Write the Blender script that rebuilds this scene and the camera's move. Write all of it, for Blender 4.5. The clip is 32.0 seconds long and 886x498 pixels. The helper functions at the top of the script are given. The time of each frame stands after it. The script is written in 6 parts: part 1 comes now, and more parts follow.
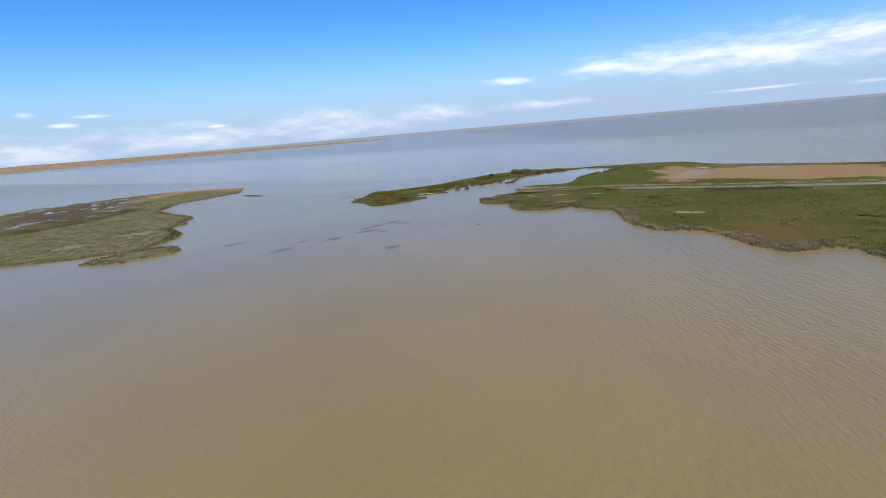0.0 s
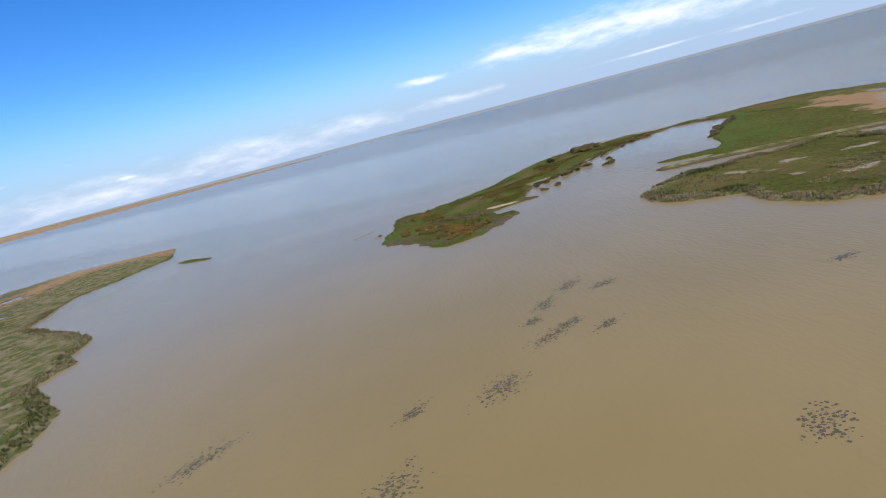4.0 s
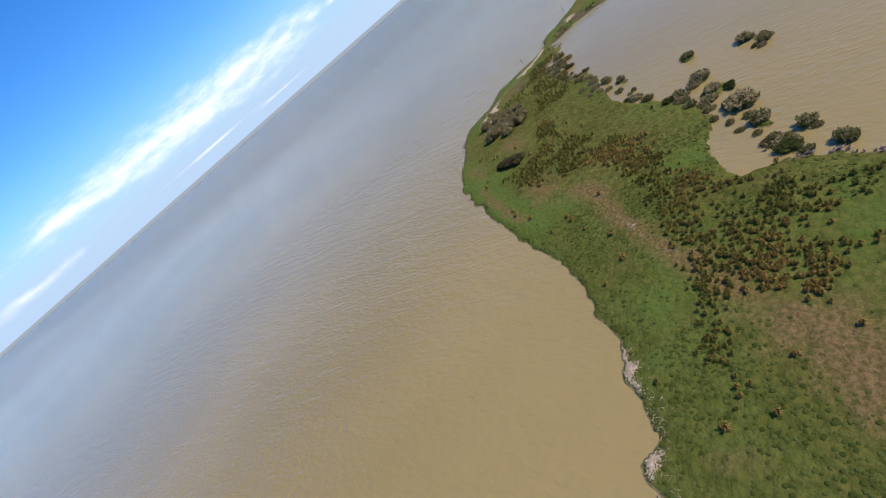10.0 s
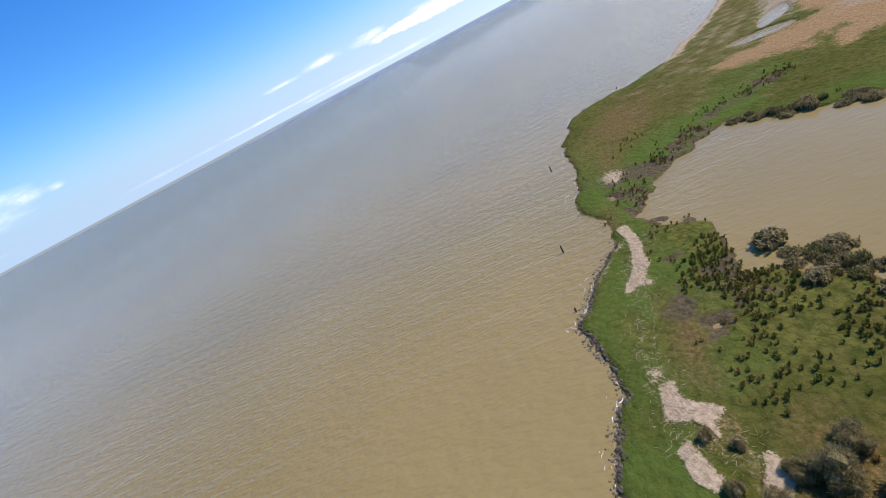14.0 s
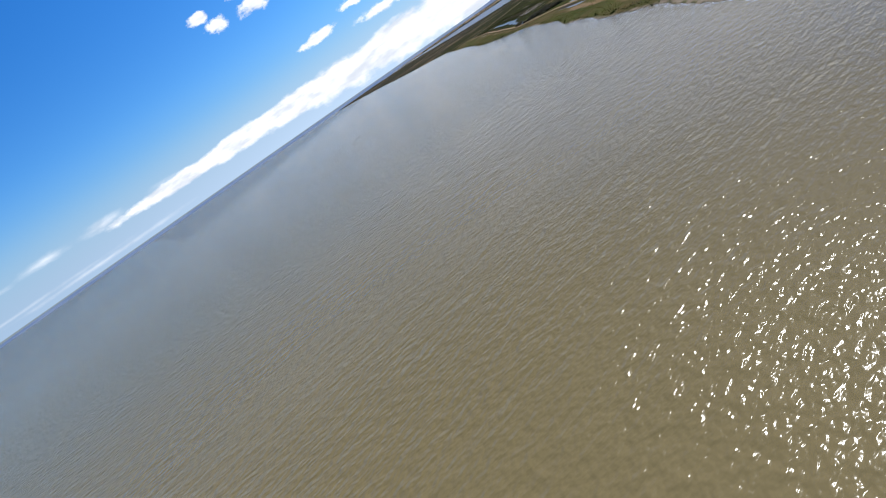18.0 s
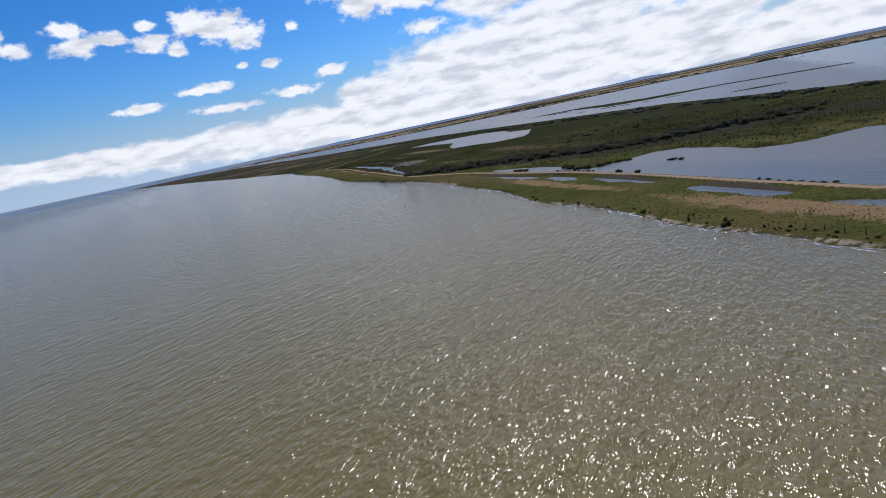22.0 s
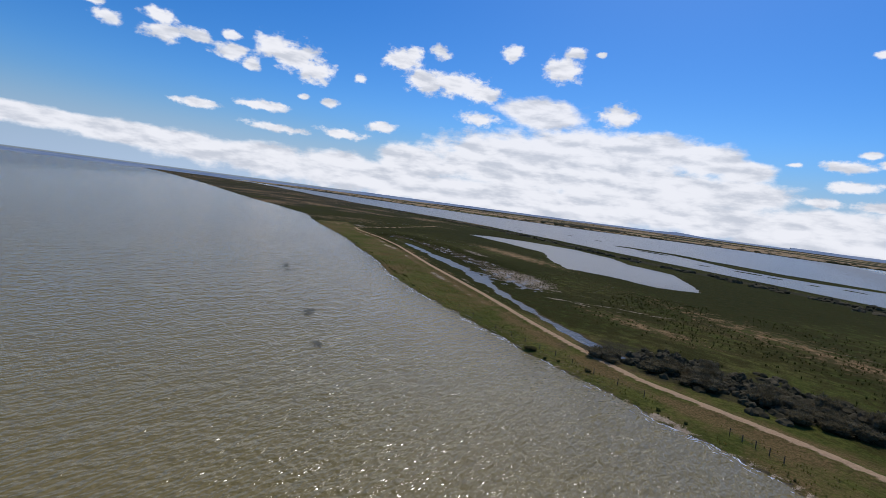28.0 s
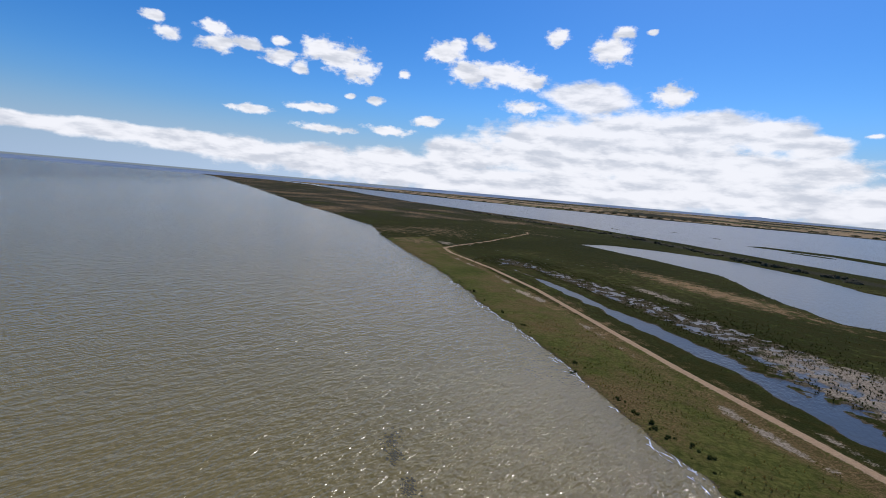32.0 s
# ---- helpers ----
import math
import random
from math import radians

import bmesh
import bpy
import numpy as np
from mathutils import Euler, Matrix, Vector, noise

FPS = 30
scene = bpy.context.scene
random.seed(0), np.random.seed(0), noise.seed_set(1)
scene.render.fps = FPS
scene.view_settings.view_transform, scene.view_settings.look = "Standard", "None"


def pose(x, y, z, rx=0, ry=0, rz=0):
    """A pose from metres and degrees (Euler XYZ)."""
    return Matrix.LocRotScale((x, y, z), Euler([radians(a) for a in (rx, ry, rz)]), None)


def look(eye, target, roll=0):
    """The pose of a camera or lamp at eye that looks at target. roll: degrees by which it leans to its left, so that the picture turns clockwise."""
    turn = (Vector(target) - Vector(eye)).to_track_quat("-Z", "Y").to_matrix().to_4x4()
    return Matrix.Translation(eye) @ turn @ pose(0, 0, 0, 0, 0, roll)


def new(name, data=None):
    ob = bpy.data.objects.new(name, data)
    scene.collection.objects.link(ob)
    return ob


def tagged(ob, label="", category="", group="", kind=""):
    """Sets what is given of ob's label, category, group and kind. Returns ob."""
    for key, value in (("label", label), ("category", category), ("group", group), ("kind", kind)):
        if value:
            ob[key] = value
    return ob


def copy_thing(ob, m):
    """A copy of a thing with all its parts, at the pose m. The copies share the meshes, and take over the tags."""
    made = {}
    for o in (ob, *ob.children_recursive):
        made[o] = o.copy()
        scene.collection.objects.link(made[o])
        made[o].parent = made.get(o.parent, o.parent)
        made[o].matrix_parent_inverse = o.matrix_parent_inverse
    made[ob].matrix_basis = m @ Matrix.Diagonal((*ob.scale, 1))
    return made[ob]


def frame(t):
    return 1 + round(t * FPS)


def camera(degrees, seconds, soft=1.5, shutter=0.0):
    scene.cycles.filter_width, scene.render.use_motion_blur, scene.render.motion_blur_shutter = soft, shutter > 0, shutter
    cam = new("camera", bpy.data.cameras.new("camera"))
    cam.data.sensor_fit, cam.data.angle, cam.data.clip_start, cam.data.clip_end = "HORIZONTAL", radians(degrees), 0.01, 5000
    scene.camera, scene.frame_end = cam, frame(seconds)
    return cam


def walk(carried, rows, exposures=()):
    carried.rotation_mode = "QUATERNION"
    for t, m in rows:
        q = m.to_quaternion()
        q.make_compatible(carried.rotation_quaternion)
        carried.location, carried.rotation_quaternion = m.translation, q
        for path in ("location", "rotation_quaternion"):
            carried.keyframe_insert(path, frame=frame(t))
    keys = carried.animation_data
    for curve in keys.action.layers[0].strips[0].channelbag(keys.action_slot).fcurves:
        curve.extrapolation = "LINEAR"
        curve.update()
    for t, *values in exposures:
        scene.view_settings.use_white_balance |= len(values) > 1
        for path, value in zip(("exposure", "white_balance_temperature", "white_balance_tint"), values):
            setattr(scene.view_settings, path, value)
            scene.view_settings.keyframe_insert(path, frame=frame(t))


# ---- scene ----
# ---- camera: seconds, place, then yaw (to the left of +y), pitch and roll in degrees ----
PATH = [
    (0.0, 0.00, 0.00, 37.42, -0.02, -14.16, -4.89),
    (0.5, -5.87, 15.78, 37.22, 0.07, -14.80, -6.50),
    (1.0, -12.12, 31.47, 36.65, -0.26, -14.98, -7.74),
    (1.5, -18.72, 47.11, 36.35, -0.89, -14.93, -8.15),
    (2.0, -25.52, 62.69, 35.86, -1.89, -14.77, -8.40),
    (2.5, -32.37, 78.28, 35.59, -2.91, -14.86, -9.18),
    (3.0, -39.08, 93.83, 35.16, -4.12, -14.43, -9.69),
    (3.5, -45.41, 109.37, 34.91, -5.36, -14.29, -11.50),
    (4.0, -51.14, 124.97, 34.74, -6.58, -14.89, -14.86),
    (4.5, -56.17, 140.69, 34.66, -7.93, -15.88, -19.16),
    (5.0, -60.49, 156.54, 34.69, -9.56, -16.91, -23.78),
    (5.5, -64.07, 172.51, 34.84, -11.62, -17.60, -28.11),
    (6.0, -66.79, 188.58, 35.13, -14.26, -17.62, -31.53),
    (6.5, -68.30, 204.69, 36.06, -17.82, -17.91, -33.00),
    (7.0, -68.46, 220.52, 36.64, -22.29, -17.85, -33.21),
    (7.5, -67.27, 235.99, 37.30, -26.37, -18.41, -33.98),
    (8.0, -64.91, 251.10, 38.01, -30.37, -19.31, -35.11),
    (8.5, -61.45, 265.97, 38.77, -34.44, -20.39, -36.86),
    (9.0, -56.67, 280.58, 39.53, -38.28, -21.71, -38.74),
    (9.5, -50.58, 294.58, 39.77, -41.70, -23.08, -40.53),
    (10.0, -43.23, 308.08, 39.95, -45.37, -24.59, -41.41),
    (10.5, -34.47, 320.82, 39.93, -50.38, -25.21, -40.24),
    (11.0, -24.53, 332.88, 39.44, -55.98, -25.38, -37.79),
    (11.5, -13.43, 344.15, 38.37, -61.83, -25.03, -34.66),
    (12.0, -1.04, 354.40, 37.00, -67.47, -24.31, -31.25),
    (12.5, 11.92, 363.41, 34.98, -72.56, -23.01, -28.19),
    (13.0, 25.03, 371.34, 34.02, -77.01, -22.12, -26.49),
    (13.5, 38.30, 378.48, 33.75, -81.04, -21.81, -26.49),
    (14.0, 52.52, 384.94, 33.82, -84.48, -21.77, -28.16),
    (14.5, 69.59, 390.64, 33.49, -87.63, -21.67, -29.28),
    (15.0, 87.41, 394.18, 32.90, -91.14, -21.42, -30.49),
    (15.5, 105.84, 395.67, 32.21, -94.94, -21.09, -31.61),
    (16.0, 124.67, 395.31, 31.54, -98.93, -20.76, -32.52),
    (16.5, 143.67, 393.30, 30.99, -103.05, -20.49, -33.06),
    (17.0, 162.61, 389.81, 30.70, -107.21, -20.35, -33.09),
    (17.5, 181.22, 384.94, 30.14, -111.51, -19.91, -33.91),
    (18.0, 199.33, 378.77, 29.58, -115.38, -20.62, -34.88),
    (18.5, 216.83, 371.34, 29.13, -119.21, -20.88, -35.79),
    (19.0, 233.67, 362.72, 29.02, -123.17, -20.97, -35.28),
    (19.5, 248.78, 353.77, 29.51, -127.43, -20.92, -33.26),
    (20.0, 263.02, 344.37, 29.88, -131.73, -20.10, -29.94),
    (20.5, 276.64, 334.67, 29.99, -136.20, -18.56, -24.53),
    (21.0, 289.80, 324.75, 30.02, -139.96, -17.47, -19.56),
    (21.5, 302.72, 314.60, 30.09, -142.84, -16.46, -15.52),
    (22.0, 315.51, 304.22, 30.08, -145.23, -15.06, -11.87),
    (22.5, 328.02, 293.55, 30.16, -147.03, -13.31, -8.16),
    (23.0, 340.25, 282.50, 30.43, -148.09, -11.56, -4.39),
    (23.5, 352.45, 271.14, 30.65, -148.70, -9.80, -0.81),
    (24.0, 364.80, 259.72, 30.80, -149.11, -8.26, 2.31),
    (24.5, 377.24, 248.41, 30.98, -149.29, -7.59, 3.97),
    (25.0, 389.93, 237.18, 31.25, -148.97, -7.18, 5.05),
    (25.5, 403.00, 226.18, 31.39, -148.43, -6.88, 5.96),
    (26.0, 416.37, 215.36, 31.41, -147.90, -6.56, 6.66),
    (26.5, 429.91, 204.66, 31.35, -147.39, -6.25, 7.17),
    (27.0, 443.52, 194.07, 31.25, -146.93, -5.97, 7.48),
    (27.5, 457.09, 183.60, 31.15, -146.53, -5.76, 7.61),
    (28.0, 470.62, 173.29, 31.11, -146.20, -5.63, 7.56),
    (28.5, 484.19, 163.25, 30.99, -145.66, -5.56, 7.24),
    (29.0, 497.83, 153.55, 31.13, -144.93, -5.82, 6.70),
    (29.5, 511.39, 144.38, 31.37, -144.09, -6.25, 6.24),
    (30.0, 524.38, 135.81, 31.56, -143.47, -6.83, 5.57),
    (30.5, 536.95, 127.55, 32.21, -142.69, -7.20, 5.22),
    (31.0, 549.33, 119.40, 33.11, -141.92, -7.18, 5.58),
    (31.5, 561.69, 111.33, 34.12, -141.04, -7.27, 5.61),
    (32.0, 574.16, 103.43, 35.02, -140.33, -7.16, 5.06),
]


# the lens stops down as the camera turns towards the bright cloud
EXPOSURES = [(0.0, 0.04, 6600, 16), (6.0, 0.16, 6650, 16), (12.0, 0.30, 6700, 15), (15.5, 0.14, 6550, 13), (18.0, -0.22, 6250, 10), (21.0, -0.51, 6160, 11), (23.0, -0.66, 6160, 11), (25.0, -0.73, 6180, 12), (32.0, -0.60, 6250, 12)]


def flown(x, y, z, yaw, pitch, roll):
    a, p = radians(yaw), radians(pitch)
    ahead = Vector((-math.sin(a) * math.cos(p), math.cos(a) * math.cos(p), math.sin(p)))
    eye = Vector((x, y, z))
    return look(eye, eye + ahead, roll)


cam = camera(86.56, 32.0, 0.6)
walk(cam, [(row[0], flown(*row[1:])) for row in PATH], EXPOSURES)

# ---- light ----
SUN_AZ, SUN_EL = 171.0, 52.0          # clockwise from +y, above the horizon
sun_way = Vector((math.sin(radians(SUN_AZ)) * math.cos(radians(SUN_EL)), math.cos(radians(SUN_AZ)) * math.cos(radians(SUN_EL)), math.sin(radians(SUN_EL))))
sun = new("sun", bpy.data.lights.new("sun", "SUN"))
sun.data.energy, sun.data.angle, sun.data.color = 3.6, radians(0.53), (1.0, 0.955, 0.89)
sun.matrix_world = look(sun_way * 400, (0, 0, 0))
scene.view_settings.exposure = 0.0


class Nodes:
    """A small helper to write node trees."""

    def __init__(self, tree):
        self.tree = tree
        tree.nodes.clear()

    def put(self, kind, inputs=(), operation="", smooth=False, colours=False):
        node = self.tree.nodes.new(kind)
        if operation:
            node.operation = operation
        if smooth:
            node.interpolation_type = "SMOOTHSTEP"
        if colours:
            node.data_type = "RGBA"
        for key, value in dict(inputs).items():
            if isinstance(value, bpy.types.NodeSocket):
                self.tree.links.new(value, node.inputs[key])
            else:
                node.inputs[key].default_value = value
        return node

    def math(self, op, a, b=0.0, c=0.0):
        return self.put("ShaderNodeMath", {0: a, 1: b, 2: c}, operation=op).outputs[0]

    def ramp(self, value, a, b, lo=0.0, hi=1.0):
        return self.put("ShaderNodeMapRange", {0: value, 1: a, 2: b, 3: lo, 4: hi}, smooth=True).outputs[0]

    def mix(self, fac, a, b):
        node = self.put("ShaderNodeMix", {0: fac}, colours=True)
        for key, value in ((6, a), (7, b)):
            if isinstance(value, bpy.types.NodeSocket):
                self.tree.links.new(value, node.inputs[key])
            else:
                node.inputs[key].default_value = (*value, 1)
        return node.outputs[2]

    def noise(self, vector, scale, detail=4.0, rough=0.55, out=0):
        return self.put("ShaderNodeTexNoise", {"Vector": vector, "Scale": scale, "Detail": detail, "Roughness": rough}).outputs[out]


# ---- sky: clear blue above, flat cumulus and streaks near the horizon ----
# each cloud: degrees clockwise from +y, degrees up, half width, half height
STREAKS = [
    (9.5, 4.7, 4.3, 0.65), (20.0, 5.1, 7, 1.5), (27, 5.2, 9, 2.2), (34, 4.9, 10, 2.5), (40, 4.8, 9, 2.5), (47, 4.6, 7, 1.9), (51.1, 4.5, 1.6, 0.7), (53.9, 4.3, 1.1, 0.45),
    (-39.2, 4.3, 1.2, 0.41), (-34.2, 4.0, 2.2, 0.3), (-23.6, 2.4, 1.6, 0.33), (-36.8, 3.3, 2.0, 0.35), (77.3, 3.3, 2.8, 0.35), (82.5, 3.6, 3.0, 0.6), (88.2, 3.5, 3.2, 0.7), (95, 3.2, 3.6, 0.85),
]
VEIL = [(-39, 1.0, 9, 2.0), (-26, 1.4, 12, 2.2), (-12, 1.8, 13, 2.4), (0, 2.0, 9, 1.6), (12, 1.9, 9, 0.7), (34.5, 1.4, 8, 0.22), (44, 1.1, 6, 0.22), (74, 1.0, 20, 0.25), (86, 0.6, 14, 0.3)]
CLOUD_BANK = [
    (97, 2.9, 9, 0.8), (105, 2.9, 9, 1.1), (112, 2.7, 9, 1.4), (150, 1.4, 36, 2.2), (190, 1.3, 26, 2.2), (117.1, 2.4, 5.8, 1.7), (124.7, 2.2, 7.3, 2.0), (133.1, 2.6, 6.7, 2.1), (141.1, 4.1, 5.5, 2.7), (153.9, 5.7, 13.6, 4.1), (162.3, 7.6, 12.6, 3.2),
    (168.6, 8.6, 5.8, 2.2), (173.9, 8.0, 4.2, 2.0), (177.5, 7.0, 3.0, 1.3), (166.9, 4.5, 15.9, 2.7), (177.9, 4.7, 4.6, 1.7), (171.2, 2.1, 14, 1.8), (184.4, 2.6, 6, 1.6), (192, 3.2, 6, 1.6), (204, 4.2, 9, 2.6), (155.6, 11.5, 6, 2.1),
]
PUFFS_EAST = [
    (109.5, 13.0, 1.5, 0.7), (108.2, 14.2, 1.4, 0.6), (113.6, 14.3, 2.0, 0.9), (114.0, 12.9, 2.4, 1.0), (116.7, 13.4, 2.0, 0.8), (120.2, 14.2, 1.1, 0.65), (120.3, 12.7, 2.4, 1.15), (122.3, 12.0, 1.2, 0.9),
    (124.4, 14.1, 2.4, 1.6), (126.9, 13.5, 3.3, 1.9), (129.0, 12.6, 2.4, 1.7), (128.1, 9.6, 0.9, 0.4), (130.9, 9.5, 1.2, 0.65), (134.1, 12.6, 0.9, 0.65), (117.2, 6.9, 2.6, 0.65), (123.8, 7.9, 3.0, 0.75),
    (132.7, 6.3, 3.2, 0.7), (125.2, 5.8, 3.9, 0.6), (137.0, 7.7, 2.2, 0.8),
]
PUFFS_SOUTH = [
    (138.7, 15.3, 2.8, 1.5), (141.7, 13.5, 2.9, 1.6), (139.9, 16.3, 1.4, 0.9), (143.0, 16.8, 1.6, 0.9), (145.4, 13.6, 4.4, 1.6), (148.7, 12.9, 2.6, 1.4), (151.4, 17.7, 1.6, 1.1), (157.3, 16.4, 2.6, 1.8),
    (158.5, 18.2, 1.5, 0.8), (161.3, 18.1, 0.7, 0.35), (164.1, 11.9, 2.4, 1.6), (148.2, 10.1, 2.8, 0.9), (185.2, 8.0, 2.5, 0.8), (186.0, 6.2, 2.3, 0.7), (186.8, 9.1, 1.1, 0.4), (181.3, 8.0, 0.8, 0.3),
    (183.8, 4.6, 2.2, 0.6), (188.6, 4.6, 2.8, 0.7), (188.5, 8.3, 1.6, 0.5), (186, 17.6, 0.8, 0.4), (191, 13, 1.6, 0.5),
]
world = bpy.data.worlds.new("world")
scene.world = world
world.use_nodes = True
w = Nodes(world.node_tree)
way = w.put("ShaderNodeTexCoord").outputs["Generated"]
xyz = w.put("ShaderNodeSeparateXYZ", {0: way})
azimuth = w.math("MULTIPLY", w.math("ARCTAN2", w.math("MULTIPLY", xyz.outputs[0], -1.0), w.math("MULTIPLY", xyz.outputs[1], -1.0)), 180 / math.pi)
azimuth = w.math("ADD", azimuth, 180.0)
azimuth = w.math("SUBTRACT", w.math("MODULO", w.math("ADD", azimuth, 100.0), 360.0), 100.0)
height = w.math("MULTIPLY", w.math("ARCSINE", xyz.outputs[2]), 180 / math.pi)
flat = w.put("ShaderNodeCombineXYZ", {0: azimuth, 1: height, 2: 0.0}).outputs[0]
sky = w.put("ShaderNodeTexSky")
sky.sky_type, sky.sun_disc, sky.sun_elevation, sky.sun_rotation = "NISHITA", False, radians(SUN_EL), radians(SUN_AZ)
sky.altitude, sky.air_density, sky.dust_density, sky.ozone_density = 40, 1.0, 0.4, 2.5


def cover_of(rows, soften):
    """1 in the middle of each cloud, 0 on its rim."""
    total = None
    for a, e, wa, we in rows:
        off = w.put("ShaderNodeVectorMath", {0: flat, 1: (1 / wa, 1 / we, 0), 2: (-a / wa, -e / we, 0)}, operation="MULTIPLY_ADD").outputs[0]
        lump = w.math("SUBTRACT", 1.0, w.put("ShaderNodeVectorMath", {0: off}, operation="LENGTH").outputs["Value"])
        total = lump if total is None else w.put("ShaderNodeMath", {0: total, 1: lump, 2: soften}, operation="SMOOTH_MAX").outputs[0]
    return total


def billow(rows, soften, grain, depth, edge, most, weight=1.0):
    body = w.math("ADD", w.math("MULTIPLY", cover_of(rows, soften), weight), w.math("MULTIPLY", w.math("SUBTRACT", grain, 0.5), depth))
    return w.math("MULTIPLY", w.ramp(body, 0.02, edge), most)


stretched = w.put("ShaderNodeVectorMath", {0: flat, 1: (0.20, 0.62, 1.0)}, operation="MULTIPLY").outputs[0]
rounded = w.put("ShaderNodeVectorMath", {0: flat, 1: (0.40, 0.62, 1.0)}, operation="MULTIPLY").outputs[0]
long_grain, round_grain = w.noise(stretched, 1.0, 7.0, 0.62), w.noise(rounded, 1.0, 8.0, 0.62)
layers = [
    billow(VEIL, 0.6, long_grain, 1.9, 1.9, 0.62), billow(STREAKS, 0.8, w.noise(stretched, 1.0, 8.0, 0.66), 1.7, 1.5, 0.74),
    billow(CLOUD_BANK, 0.4, w.math("ADD", w.math("MULTIPLY", round_grain, 0.6), w.math("MULTIPLY", long_grain, 0.4)), 1.9, 0.55, 0.97, 1.45),
    billow(PUFFS_EAST, 0.3, w.noise(rounded, 1.5, 8.0, 0.62), 2.4, 0.65, 1.0, 1.2), billow(PUFFS_SOUTH, 0.3, w.noise(rounded, 1.4, 8.0, 0.62), 2.4, 0.65, 1.0, 1.2),
]
cloud = layers[0]
for layer in layers[1:]:
    cloud = w.math("MAXIMUM", cloud, layer)
above = w.put("ShaderNodeVectorMath", {0: stretched, 1: (0.06, 0.42, 0.0)}, operation="ADD").outputs[0]
shade = w.ramp(w.math("SUBTRACT", w.noise(above, 1.0, 5.0, 0.55), w.math("MULTIPLY", long_grain, 0.45)), 0.20, 0.44)
cloud_tint = w.mix(shade, (0.98, 0.98, 1.0), (0.66, 0.69, 0.75))
haze = w.ramp(height, -1.0, 11.0, 1.0, 0.0)
deep = w.put("ShaderNodeHueSaturation", {"Hue": 0.503, "Saturation": 1.4, "Value": 1.0, "Fac": 1.0, "Color": sky.outputs[0]}).outputs[0]
bluer = w.put("ShaderNodeVectorMath", {0: deep, 1: (0.70, 0.96, 1.19)}, operation="MULTIPLY").outputs[0]
blue = w.put("ShaderNodeBackground", {0: bluer, 1: 0.142})
sunward = w.math("MULTIPLY", w.ramp(azimuth, 40.0, 140.0), w.ramp(azimuth, 200.0, 300.0, 1.0, 0.0))
hazy = w.put("ShaderNodeBackground", {0: (0.41, 0.66, 1.0, 1), 1: 0.74})
pale = w.put("ShaderNodeBackground", {0: w.mix(sunward, (0.56, 0.72, 0.92), (0.64, 0.80, 1.0)), 1: w.math("MULTIPLY_ADD", sunward, 0.30, 0.94)})
white = w.put("ShaderNodeBackground", {0: cloud_tint, 1: 1.42})
under = w.put("ShaderNodeBackground", {0: (0.30, 0.36, 0.41, 1), 1: 1.0})
mixed = w.put("ShaderNodeMixShader", {0: haze, 1: blue.outputs[0], 2: hazy.outputs[0]})
mixed = w.put("ShaderNodeMixShader", {0: w.math("MULTIPLY", w.ramp(height, -1.0, 8.0, 1.0, 0.0), w.math("MULTIPLY_ADD", sunward, 0.4, 0.5)), 1: mixed.outputs[0], 2: pale.outputs[0]})
mixed = w.put("ShaderNodeMixShader", {0: cloud, 1: mixed.outputs[0], 2: white.outputs[0]})
mixed = w.put("ShaderNodeMixShader", {0: w.ramp(height, -0.12, 0.0), 1: under.outputs[0], 2: mixed.outputs[0]})
w.put("ShaderNodeOutputWorld", {0: mixed.outputs[0]})

# ---- materials ----
def material(name):
    m = bpy.data.materials.new(name)
    m.use_nodes = True
    return m, Nodes(m.node_tree)


def finish(n, colour, rough, bump=None, strength=0.3, distance=0.1, shine=0.3):
    inputs = {"Base Color": colour, "Roughness": rough}
    inputs["Specular IOR Level"] = shine
    if bump is not None:
        inputs["Normal"] = n.put("ShaderNodeBump", {"Strength": strength, "Distance": distance, "Height": bump}).outputs[0]
    for key, value in list(inputs.items()):
        if isinstance(value, tuple) and len(value) == 3:
            inputs[key] = (*value, 1)
    shader = n.put("ShaderNodeBsdfPrincipled", inputs)
    n.put("ShaderNodeOutputMaterial", {0: shader.outputs[0]})


def place(n):
    return n.put("ShaderNodeNewGeometry").outputs["Position"]


